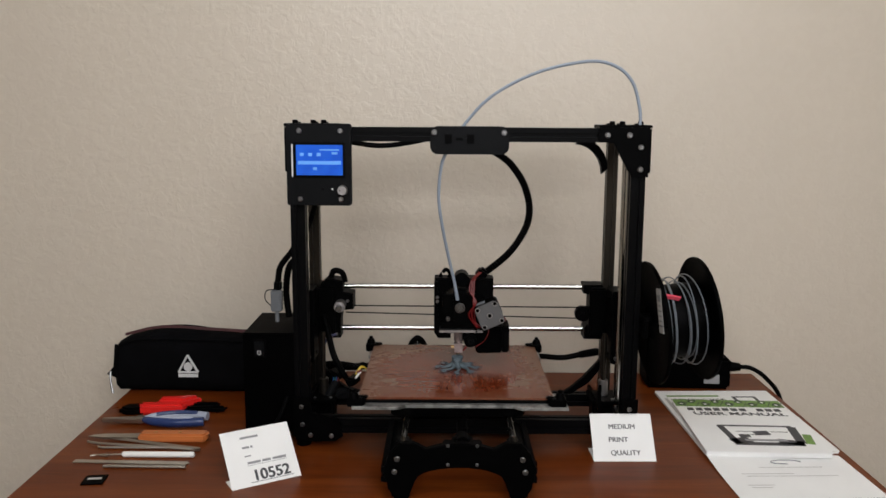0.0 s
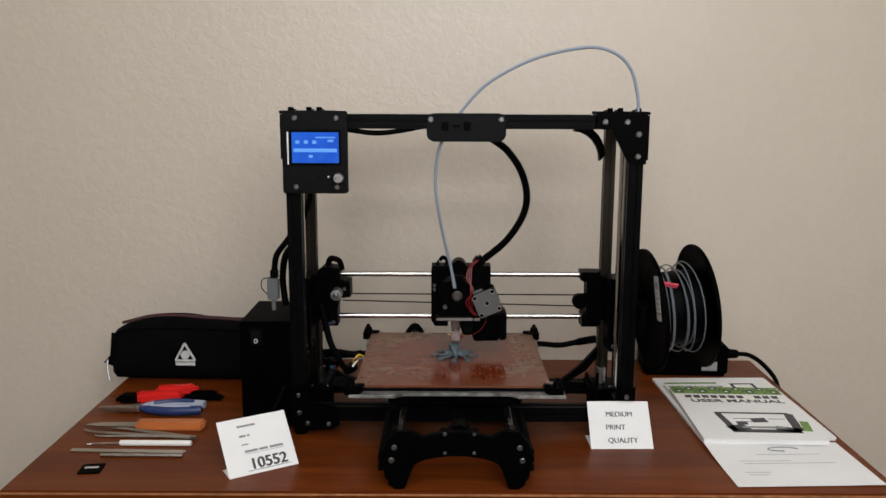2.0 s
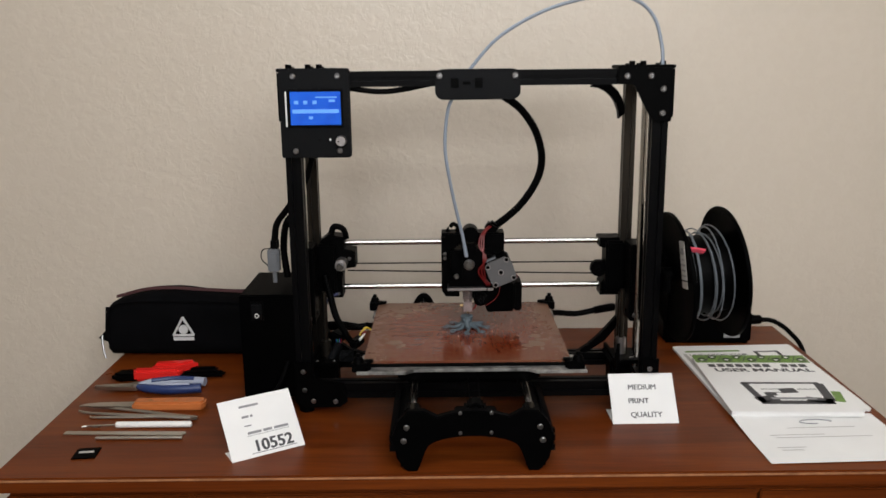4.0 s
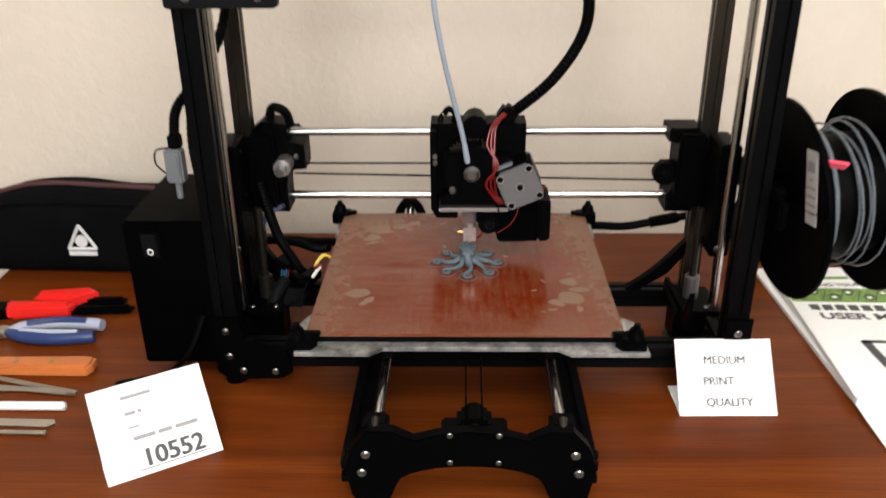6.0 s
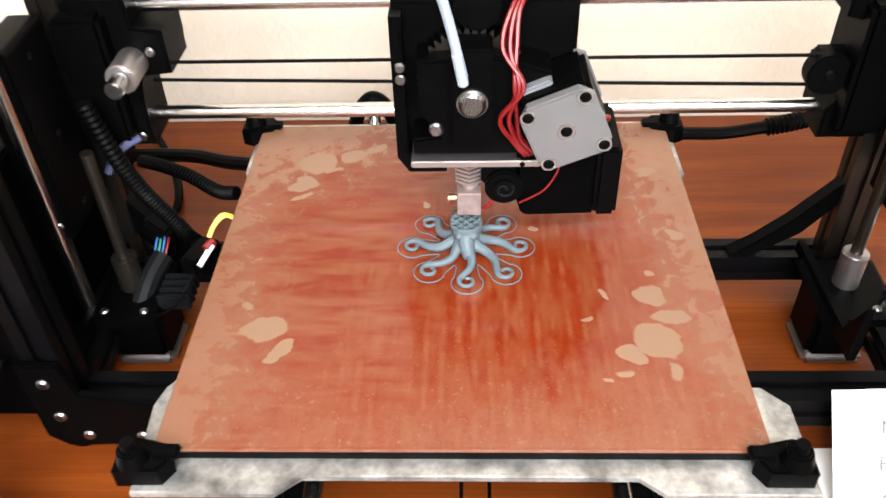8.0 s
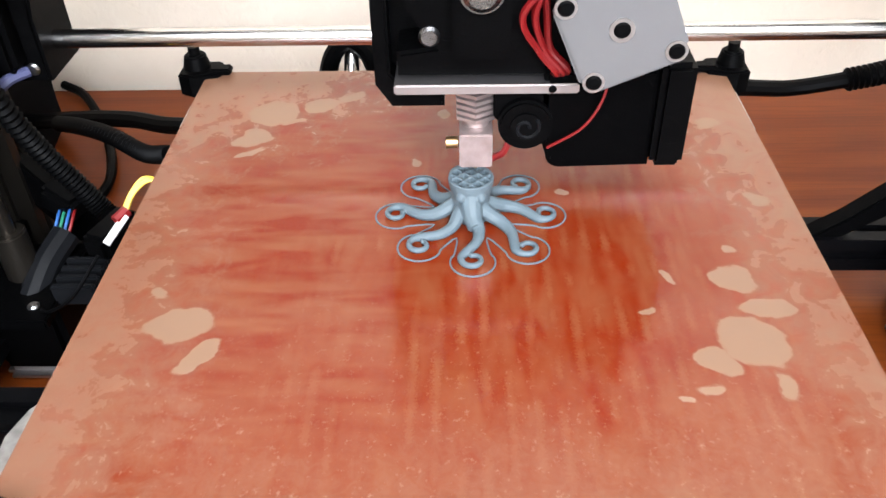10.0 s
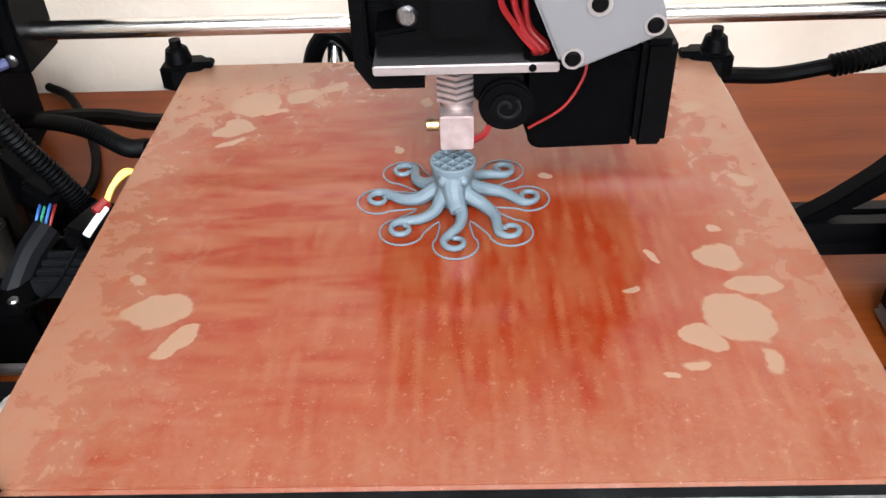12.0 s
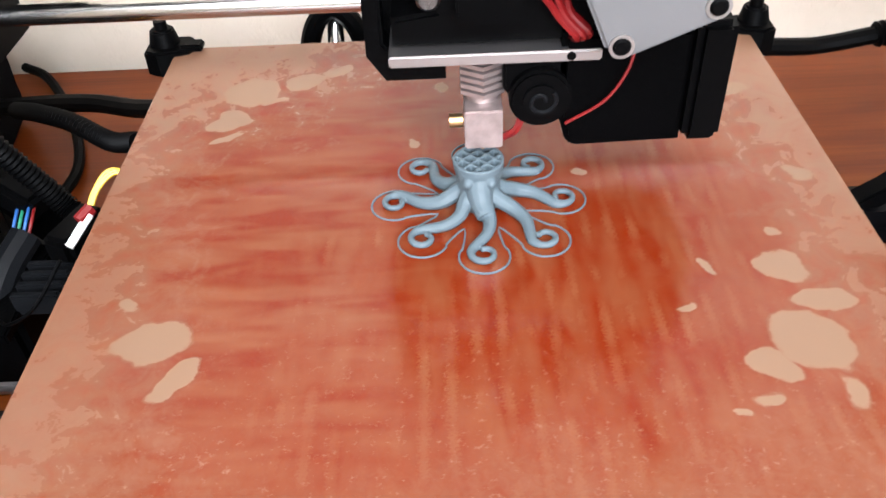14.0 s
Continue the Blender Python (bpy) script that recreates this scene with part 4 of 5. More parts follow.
P("block_neck", cyl(B(), (HX, HY + 0.003, 0.9095), (HX, HY + 0.003, 0.9125), 0.006, seg=16), M_BLOCK, block)
# blower and duct
duct = P("fan_duct", prism(B(), [(0.028, 0.938), (0.028, 0.905)] + arc(0.036, 0.8985, 0.006, 180, 270, 5) + [(0.073, 0.8935), (0.073, 0.938)], 0.004, 0.052, "y", 0.002), M_BOXBLACK, head, "black fan duct")
P("fan_box", box(B(), (0.0795, 0.026, 0.9185), (0.0135, 0.052, 0.0465), 0.0025), M_PRINTED, duct, "black square fan housing")
blow = P("blower", cyl(B(), (0.021, 0.019, 0.9145), (0.021, 0.002, 0.9145), 0.0112, seg=28, bevel=0.0012), M_PRINTED, head)
P("blower_hub", cyl(B(), (0.021, 0.0025, 0.9145), (0.021, 0.0008, 0.9145), 0.0062, seg=20), M_RUBBER, blow)
P("blower_scroll", sweep(B(), [(0.021 + (0.0015 + 0.0006 * k / 3) * math.cos(k / 3), 0.0006, 0.9145 + (0.0015 + 0.0006 * k / 3) * math.sin(k / 3)) for k in range(0, 22)], 0.0008, 6), M_PANEL, blow)
P("blower_arm", prism(B(), [(0.008, 0.928), (0.008, 0.917), (0.018, 0.904), (0.026, 0.905), (0.034, 0.93)], 0.006, 0.016, "y", 0.001), M_PRINTED, blow)
# red wires of the head
for k in range(8):
    dx, dy = 0.0026 * math.sin(k * 2.1), 0.0024 * math.cos(k * 1.7)
    P("red_wire", sweep(B(), smooth_path([(0.038 + dx, 0.036, 1.026), (0.026 + dx, 0.018 + dy, 1.018), (0.0225 + dx * 1.6, 0.008 + dy, 1.0), (0.0275 - dx, 0.0 + dy, 0.982), (0.0225 + dx * 2, 0.002 + dy, 0.962), (0.027 + dx, 0.004 + dy, 0.947), (0.034 + dx, 0.002 + dy, 0.939), (0.03, 0.012, 0.934)], 8), 0.0013, 6), M_REDWIRE, head, "red wire" if k == 0 else "")
P("red_wire", sweep(B(), smooth_path([(0.052, 0.000, 0.938), (0.05, -0.001, 0.927), (0.043, -0.001, 0.915), (0.03, 0.001, 0.905)]), 0.0006, 6), M_REDWIRE, head)
P("red_wire", sweep(B(), smooth_path([(0.008, 0.006, 0.897), (0.013, 0.004, 0.902), (0.016, 0.008, 0.91)]), 0.0015, 6), M_REDWIRE, head)
P("red_wire", sweep(B(), smooth_path([(0.081, 0.03, 0.943), (0.078, 0.02, 0.95), (0.07, 0.02, 0.946)]), 0.0018, 6), M_REDWIRE, head)

SHIFT = Vector((0, 0, 0))
# filament tube over the top and the ribbed hose to the head
P("filament_tube", sweep(B(), smooth_path([(0.008, -0.006, 0.990), (0.001, -0.012, 1.025), (-0.007, -0.022, 1.06), (-0.017, -0.036, 1.11), (-0.0235, -0.044, 1.16), (-0.0195, -0.048, 1.21), (-0.009, -0.05, 1.236), (0.015, -0.048, 1.273), (0.058, -0.048, 1.318), (0.127, -0.048, 1.354), (0.204, -0.048, 1.371), (0.247, -0.048, 1.364), (0.274, -0.048, 1.34), (0.286, -0.05, 1.301), (0.288, -0.052, 1.272)], 8), 0.0026, 10), M_TUBE, label="pale bluish plastic feed tube")
P("tube_tip", cyl(B(), (0.008, -0.006, 0.986), (0.005, -0.0085, 1.004), 0.0029, seg=14), M_TUBE)
P("ribbed_hose", sweep(B(), smooth_path([(0.045, 0.046, 1.017), (0.057, 0.05, 1.023), (0.096, 0.055, 1.055), (0.123, 0.055, 1.096), (0.130, 0.055, 1.133), (0.120, 0.055, 1.173), (0.098, 0.055, 1.206), (0.074, 0.052, 1.225), (0.04, 0.045, 1.243), (0.01, 0.04, 1.25)], 22), 0.0066, 10, ribbed), M_RUBBER, label="black ribbed cable hose")

# cables beside the bed
P("bed_hose", sweep(B(), smooth_path([(-0.222, 0.05, 0.945), (-0.214, 0.052, 0.905), (-0.208, 0.062, 0.87), (-0.197, 0.066, 0.845), (-0.186, 0.066, 0.826), (-0.172, 0.055, 0.822)], 20), 0.006, 10, ribbed), M_RUBBER, label="black ribbed cable hose")
P("bed_hose", sweep(B(), smooth_path([(-0.262, 0.185, 0.812), (-0.235, 0.16, 0.824), (-0.205, 0.135, 0.832), (-0.176, 0.109, 0.836), (-0.158, 0.098, 0.842)], 20), 0.0055, 10, ribbed), M_RUBBER)
P("bed_cable", sweep(B(), smooth_path([(-0.31, 0.225, 0.79), (-0.26, 0.212, 0.80), (-0.22, 0.2, 0.806), (-0.19, 0.185, 0.81), (-0.15, 0.165, 0.82)], 10), 0.0058, 10), M_RUBBER)
P("bed_cable", sweep(B(), smooth_path([(-0.335, 0.344, 0.758), (-0.31, 0.325, 0.757), (-0.275, 0.27, 0.755), (-0.252, 0.215, 0.755), (-0.25, 0.18, 0.755), (-0.262, 0.14, 0.756)], 10), 0.0036, 8), M_RUBBER)
P("wire_sleeve", box(B(), (-0.208, 0.074, 0.831), (0.022, 0.022, 0.016), 0.003, pose(0, 0, 0, 0, 20, -25)), M_RUBBER)
P("wire_sleeve", sweep(B(), smooth_path([(-0.204, 0.052, 0.822), (-0.210, 0.036, 0.815), (-0.214, 0.02, 0.805)]), 0.0075, 10), M_PANEL)
for k, m in enumerate((M_BLUEWIRE, M_GREENWIRE, M_BLUEWIRE, M_REDWIRE)):
    P("loose_wire", sweep(B(), smooth_path([(-0.210 + 0.0026 * k, 0.068, 0.83), (-0.2085 + 0.0027 * k, 0.058, 0.829), (-0.209 + 0.0026 * k, 0.048, 0.823)]), 0.0008, 6), m)
for k in range(3):
    P("yellow_wire", sweep(B(), smooth_path([(-0.150, 0.062 + 0.002 * k, 0.845), (-0.157 - 0.001 * k, 0.063, 0.848 + 0.001 * k), (-0.164 - 0.001 * k, 0.057, 0.844), (-0.168 - 0.001 * k, 0.050, 0.836)]), 0.0009, 6), M_YELLOWWIRE, label="yellow wire" if k == 0 else "")
P("wire_clamp", box(B(), (-0.172, 0.040, 0.832), (0.016, 0.03, 0.014), 0.003, pose(0, 0, 0, 0, 0, -20)), M_RUBBER)
P("white_connector", sweep(B(), [(-0.158, 0.030, 0.850), (-0.162, 0.023, 0.846), (-0.165, 0.017, 0.843)], 0.0019, 8), M_WHITEPLASTIC, label="small white plug")
P("red_tape", sweep(B(), [(-0.158, 0.033, 0.851), (-0.162, 0.027, 0.849)], 0.003, 8), M_REDWIRE)
P("thin_wire", sweep(B(), smooth_path([(-0.168, 0.012, 0.84), (-0.18, 0.0, 0.825), (-0.195, 0.0, 0.815), (-0.208, 0.012, 0.808)]), 0.0009, 6), M_RUBBER)
for k in range(4):
    P("connector_rib", box(B(), (-0.188, 0.036 - 0.007 * k, 0.813), (0.022, 0.004, 0.012), 0.001), M_PANEL)
hose = P("power_hose", sweep(B(), smooth_path([(0.152, 0.165, 0.834), (0.171, 0.181, 0.835), (0.212, 0.19, 0.830), (0.242, 0.188, 0.836), (0.267, 0.19, 0.84), (0.30, 0.2, 0.842)], 14), 0.0052, 10), M_RUBBER)
P("strain_relief", sweep(B(), smooth_path([(0.245, 0.188, 0.8365), (0.262, 0.189, 0.8395), (0.282, 0.195, 0.841)], 10), 0.0078, 10, ribbed), M_RUBBER, hose)
P("gusset", prism(B(), [(0.198, DESK + 0.046), (0.215, DESK + 0.046), (0.245, DESK + 0.066), (0.275, DESK + 0.105), (0.275, DESK + 0.122), (0.235, DESK + 0.076), (0.215, DESK + 0.058)], PYR - 0.006, PYR + 0.006, "y", 0.001), M_PRINTED)
P("gusset", prism(B(), [(-0.16, DESK + 0.046), (-0.215, DESK + 0.046), (-0.235, DESK + 0.075), (-0.235, DESK + 0.105), (-0.215, DESK + 0.075), (-0.19, DESK + 0.056)], PYR - 0.006, PYR + 0.006, "y", 0.001), M_PRINTED)
# arm for the spool
P("spool_arm", cyl(B(), (PXR + 0.012, -0.02, 0.957), (0.432, -0.02, 0.96), 0.011, seg=20), M_PRINTED)
P("arm_stop", cyl(B(), (0.424, -0.02, 0.96), (0.433, -0.02, 0.96), 0.019, seg=20, bevel=0.002), M_PRINTED)
P("arm_base", box(B(), (PXR + 0.016, -0.005, 0.958), (0.008, 0.16, 0.03), 0.002), M_PRINTED)

# ---- the printed figure ----
def octopus():
    bm = B()
    cx, cy = 0.0085, 0.0080
    ends = [(-0.0145, 0.0305), (-0.0245, 0.0080), (-0.0135, -0.0145), (0.0090, -0.0245), (0.0320, -0.0165), (0.0410, 0.0080), (0.0310, 0.0305), (0.0080, 0.0405)]
    up = Vector((0, 0, 1))
    for ex, ey in ends:
        c, o = Vector((ex, ey, 0)), Vector((cx, cy, 0))
        u = (c - o).normalized()
        right = Vector((u.y, -u.x, 0))
        reach, r = (c - o).length, 0.0050
        path = [o + u * 0.003 + up * 0.0095, o + u * 0.009 - right * 0.0010 + up * 0.0062, o + u * reach * 0.46 - right * 0.0030 + up * 0.0036, o + u * reach * 0.68 - right * 0.0018 + up * 0.0024]
        a0 = math.atan2(right.y, right.x)
        for k in range(0, 12):
            a, rr = a0 + radians(-42 + k * 31), r * (1.04 - 0.05 * k)
            path.append(c + Vector((math.cos(a) * rr, math.sin(a) * rr, 0.0016)))
        sweep(bm, smooth_path(path, 5), 0.0040, 8, lambda i, n: 0.37 + 0.60 * (1 - min(1, i / n / 0.42)) ** 1.2 - 0.06 * i / n, 0.9)
    # trunk and hollow head with its lattice
    n, rings = 28, []
    for z, r, yy in ((0.0005, 0.0080, 0.0), (0.004, 0.0090, 0.0), (0.007, 0.0086, 0.0), (0.0105, 0.0081, 0.0002), (0.014, 0.0088, 0.0006), (0.018, 0.0098, 0.0010), (0.0205, 0.0099, 0.0012), (0.0205, 0.0088, 0.0012), (0.0135, 0.0074, 0.0008)):
        rings.append([bm.verts.new((cx + r * math.cos(2 * math.pi * k / n), cy + yy + r * math.sin(2 * math.pi * k / n), z)) for k in range(n)])
    for a, b in zip(rings, rings[1:]):
        for k in range(n):
            bm.faces.new((a[k], a[(k + 1) % n], b[(k + 1) % n], b[k]))
    bm.faces.new(rings[0][::-1]), bm.faces.new(rings[-1])
    for k in range(-2, 3):
        w = math.sqrt(max(0.0, 0.0088 ** 2 - (k * 0.0043) ** 2)) * 2
        for t in (45, -45):
            box(bm, tuple(Vector((cx, cy + 0.0012, 0.0172)) + pose(0, 0, 0, 0, 0, t) @ Vector((0, k * 0.0043, 0))), (w, 0.00095, 0.0064), 0, pose(0, 0, 0, 0, 0, t))
    for sx in (-1, 1):
        ball(bm, (cx + sx * 0.0044, cy - 0.0076, 0.0150), 0.0021)
    sweep(bm, smooth_path([(cx, cy - 0.0035, 0.0145), (cx, cy - 0.0068, 0.0102), (cx + 0.0008, cy - 0.0102, 0.0066), (cx + 0.0022, cy - 0.0145, 0.0042)]), 0.0056, 12, lambda i, n: 1 - 0.35 * i / n)
    return bm, ends, (cx, cy)


bm, ENDS, OC = octopus()
octo = solo("printed_octopus", bm, M_PRINT, "half finished pale grey printed octopus figure on the red sheet", "figurine", pose(0, 0, BZ))

rem = octo.modifiers.new("merge", "REMESH")
rem.mode, rem.voxel_size, rem.use_smooth_shade = "VOXEL", 0.00038, True
sm = octo.modifiers.new("soften", "SMOOTH")
sm.factor, sm.iterations = 0.5, 4


def skirt():
    """The thin outline laid round the figure."""
    c = Vector((OC[0], OC[1], 0))
    pts = []
    es = sorted(ENDS, key=lambda e: math.atan2(e[1] - c.y, e[0] - c.x))
    for i, (ex, ey) in enumerate(es):
        d = Vector((ex, ey, 0)) - c
        base = math.atan2(d.y, d.x)
        for k in range(-7, 8):
            a = base + radians(k * 18)
            pts.append((ex + 0.0094 * math.cos(a), ey + 0.0094 * math.sin(a), 0.0003))
        nx, ny = es[(i + 1) % len(es)]
        m = (Vector((ex, ey, 0)) + Vector((nx, ny, 0))) / 2 - c
        m = c + m.normalized() * 0.0175
        pts.append((m.x, m.y, 0.0003))
    bm = sweep(B(), smooth_path(pts + pts[:1], 3), 0.0004, 6)
    return bm


solo("print_skirt", skirt(), M_PRINT, "thin pale grey plastic outline round the printed figure", "print outline", pose(0, 0, BZ))


# ---- the spool ----
def spool(m):
    sp = thing("filament_spool", m, "black filament spool with a few turns of silver grey filament", "spool")
    for x, name in ((-0.040, "flange"), (0.040, "flange")):
        bm = B()
        n = 56
        rings = []
        for r, xx in ((0.028, x - 0.0015), (0.094, x - 0.0015), (0.096, x - 0.0028), (0.100, x - 0.0028), (0.1008, x), (0.100, x + 0.0028), (0.096, x + 0.0028), (0.094, x + 0.0015), (0.028, x + 0.0015)):
            rings.append([bm.verts.new((xx, r * math.cos(2 * math.pi * k / n), r * math.sin(2 * math.pi * k / n))) for k in range(n)])
        for a, b in zip(rings, rings[1:] + rings[:1]):
            for k in range(n):
                bm.faces.new((a[k], a[(k + 1) % n], b[(k + 1) % n], b[k]))
        fl = part(name, bm, M_BOXBLACK, sp)
        for k in range(3):
            a = math.radians(k * 120 + 50)
            part("flange_rib", box(B(), (x - 0.0025, 0.061 * math.cos(a), 0.061 * math.sin(a)), (0.002, 0.06, 0.002), 0.0005, pose(0, 0, 0, math.degrees(a))), M_BOXBLACK, fl)
    part("hub", cyl(B(), (-0.039, 0, 0), (0.039, 0, 0), 0.052, seg=40), M_BOXBLACK, sp)
    random.seed(5)
    for k in range(8):
        x = -0.024 + 0.0068 * k + random.uniform(-0.002, 0.002)
        r = 0.066 + random.uniform(-0.004, 0.006) + (0.004 if k > 6 else 0)
        tilt = random.uniform(-0.007, 0.007)
        pts = [(x + tilt * math.cos(2 * math.pi * j / 44), (r + 0.001 * math.sin(3 * j)) * math.cos(2 * math.pi * j / 44), r * math.sin(2 * math.pi * j / 44)) for j in range(45)]
        part("filament_turn", sweep(B(), pts, 0.0011, 6), M_FILAMENT, sp)
    part("filament_mass", cyl(B(), (-0.0375, 0, 0), (0.0375, 0, 0), 0.060, seg=44, bevel=0.004), M_RUBBER, sp, "dark lower layers of filament")
    st = part("sticker", box(B(), (-0.0428, -0.060, 0.034), (0.0006, 0.022, 0.070), 0, pose(0, 0, 0, -8)), M_LABELGREY, sp, "pale printed label")
    for k, (dz, w) in enumerate(((0.02, 0.014), (0.008, 0.006), (0.0, 0.018), (-0.008, 0.016), (-0.016, 0.018), (-0.024, 0.012))):
        q = pose(0, -0.060, 0.034, -8) @ Vector((0, 0, dz))
        part("printed_bar", box(B(), (-0.0433, q.y, q.z), (0.0004, w, 0.010 if k == 0 else 0.0022), 0, pose(0, 0, 0, -8)), M_GREYINK, st)
    part("tape", box(B(), (-0.020, -0.052, 0.052), (0.026, 0.003, 0.010), 0.001, pose(0, 0, 0, 40, 15, 0)), M_PINK, sp, "bright pink tape holding the filament end")
    return sp


spool(pose(0.364, -0.026, 0.959, 0, -5, 3.7))


# ---- power brick ----
def brick():
    b = thing("power_brick", pose(0.476, 0.286, DESK, 0, 0, -3), "black power supply brick with a cord on the desk", "power supply")
    part("case", box(B(), (0, 0, 0.032), (0.165, 0.085, 0.064), 0.006), M_BOXBLACK, b)
    part("type_label", box(B(), (0.045, -0.0429, 0.022), (0.03, 0.0006, 0.018)), M_GREYINK, b, "small pale type label")
    plug = part("plug", cyl(B(), (0.082, 0.0, 0.036), (0.112, 0.0, 0.036), 0.011, 0.008, 18, 0.001), M_RUBBER, b)
    part("cord", sweep(B(), smooth_path([(0.108, 0, 0.036), (0.135, -0.004, 0.034), (0.16, -0.025, 0.018), (0.175, -0.06, -0.01), (0.185, -0.075, -0.09), (0.19, -0.07, -0.3)], 10), 0.0045, 10), M_RUBBER, plug)
    return b


brick()


# ---- tent cards ----
def text_mesh(body, size, align="CENTER", bold=0.0):
    cu = bpy.data.curves.new("lettering", "FONT")
    cu.body, cu.size, cu.align_x, cu.align_y, cu.extrude = body, size, align, "CENTER", 0.0001
    cu.offset = size * bold
    ob = bpy.data.objects.new("lettering", cu)
    scene.collection.objects.link(ob)
    me = bpy.data.meshes.new_from_object(ob.evaluated_get(bpy.context.evaluated_depsgraph_get()))
    bm = B()
    bm.from_mesh(me)
    bpy.data.objects.remove(ob)
    bpy.data.curves.remove(cu)
    bpy.data.meshes.remove(me)
    return bm


def tent_card(m, w, slant, lean, foot, label):
    """A folded card: front sheet leaning back, a flap on the desk and a strut behind it."""
    c = thing("tent_card", m, label, "sign", "signs on the desk")
    h, t = slant * math.cos(radians(lean)), 0.0005
    d = slant * math.sin(radians(lean))
    bm = prism(B(), [(0, 0), (d, h), (d + t, h), (t, 0)], -w / 2, w / 2, "x")
    front = part("front_sheet", bm, M_PAPER, c)
    prism_b = prism(B(), [(d + t, h), (foot, 0), (foot + t, 0), (d + 2 * t, h)], -w * 0.3, w * 0.3, "x")
    part("rear_strut", prism_b, M_PAPER, c)
    part("bottom_flap", box(B(), (0, foot / 2, 0.0004), (w, foot, 0.0006)), M_PAPER, c)
    return c, front, pose(0, -0.0002, 0, 90 - lean, 0, 0)


def letter(front, face, body, size, u, v, material=None, bold=0.0, thick=False):
    bm = text_mesh(body, size, bold=bold)
    if thick:
        again = bmesh.ops.duplicate(bm, geom=bm.verts[:] + bm.edges[:] + bm.faces[:])["geom"]
        bmesh.ops.translate(bm, verts=[w for w in again if isinstance(w, bmesh.types.BMVert)], vec=(size * 0.045, size * 0.01, 0.00015))
    bm.transform(face @ Matrix.Translation((u, v, 0.0002)))
    return part("lettering", bm, material or M_INK, front)


def bar(front, face, u, v, w, h, material=None):
    bm = box(B(), (u, v, 0.0002), (w, h, 0.0002))
    bm.transform(face)
    return part("printed_bar", bm, material or M_GREYINK, front)


card, front, face = tent_card(pose(0.2735, -0.109, DESK, 0, 0, 0.8), 0.099, 0.0785, 40, 0.053, "white folded card lettered medium print quality")
for k, (wd, u) in enumerate((("MEDIUM", 0.0), ("PRINT", -0.0075), ("QUALITY", 0.002))):
    letter(front, face, wd, 0.0115, u, 0.0565 - 0.0215 * k, M_TEXTINK, thick=True)
card, front, face = tent_card(pose(-0.2735, -0.1945, DESK, 0, 0, 31), 0.106, 0.0885, 42, 0.034, "white folded card with bars and the number 10552, standing askew")
for u, v, w, h in ((-0.011, 0.0755, 0.028, 0.0032), (-0.0195, 0.060, 0.010, 0.0032), (-0.0105, 0.060, 0.0035, 0.0032), (-0.019, 0.0465, 0.010, 0.0018), (-0.012, 0.0355, 0.020, 0.0036), (0.007, 0.0355, 0.013, 0.0036), (0.027, 0.0355, 0.021, 0.0036)):
    bar(front, face, u, v, w, h)
bar(front, face, 0.0075, 0.0315, 0.061, 0.0006)
letter(front, face, "10552", 0.023, 0.0095, 0.0145, bold=0.012, thick=True)
bar(front, face, 0.0095, 0.0055, 0.066, 0.0008, M_INK)


# ---- the booklets and the loose sheet ----
def booklet(name, m, w, d, t, label):
    """A bound stack of pages with a cover sheet on top."""
    b = thing(name, m, label, "book", "booklets on the desk")
    bm = B()
    n = max(3, int(t / 0.0013))
    for k in range(n):
        box(bm, (0.0008 * ((k * 7) % 3 - 1), 0.0006 * ((k * 5) % 3 - 1), t * (k + 0.5) / n), (w - 0.002, d - 0.002, t / n * 0.9))
    part("page_block", bm, M_PAPER, b)
    cov = part("cover", prism(B(), rounded(-w / 2, -d / 2, w / 2, d / 2, 0.004), t, t + 0.0006, "z"), M_PAPER, b, "white printed cover")
    return b, cov, t + 0.0008


def flat_text(cov, body, u, v, w, z, material, bold=0.0):
    bm = text_mesh(body, 0.02, bold=bold)
    x = [q.co.x for q in bm.verts]
    k = w / (max(x) - min(x))
    bm.transform(Matrix.Translation((u, v, z)) @ Matrix.Diagonal((k, min(k, 1.0), 1, 1)))
    return part("lettering", bm, material, cov)


def flat_bar(cov, u, v, w, h, z, material, name="printed_bar", turn=0):
    return part(name, box(B(), (u, v, z), (w, h, 0.0003), 0, pose(0, 0, 0, 0, 0, turn)), material, cov)


low, cov, z = booklet("thin_booklet", pose(0.5145, 0.073, DESK, 0, 0, 1.5), 0.221, 0.298, 0.004, "thin white booklet lying under the user manual")
flat_text(cov, "UNPACKING YOUR", -0.040, 0.098, 0.105, z, M_TEXTINK, 0.02)
flat_bar(cov, -0.045, 0.118, 0.10, 0.007, z, M_GREENINK)
flat_bar(cov, 0.052, 0.112, 0.046, 0.005, z, M_INK, "picture_shape")
for u in (0.032, 0.072):
    flat_bar(cov, u, 0.100, 0.006, 0.024, z, M_INK, "picture_shape")
flat_bar(cov, -0.094, -0.146, 0.026, 0.006, z, M_GREENINK)
flat_bar(cov, -0.100, -0.02, 0.006, 0.25, z, M_LABELGREY, "spine_strip")

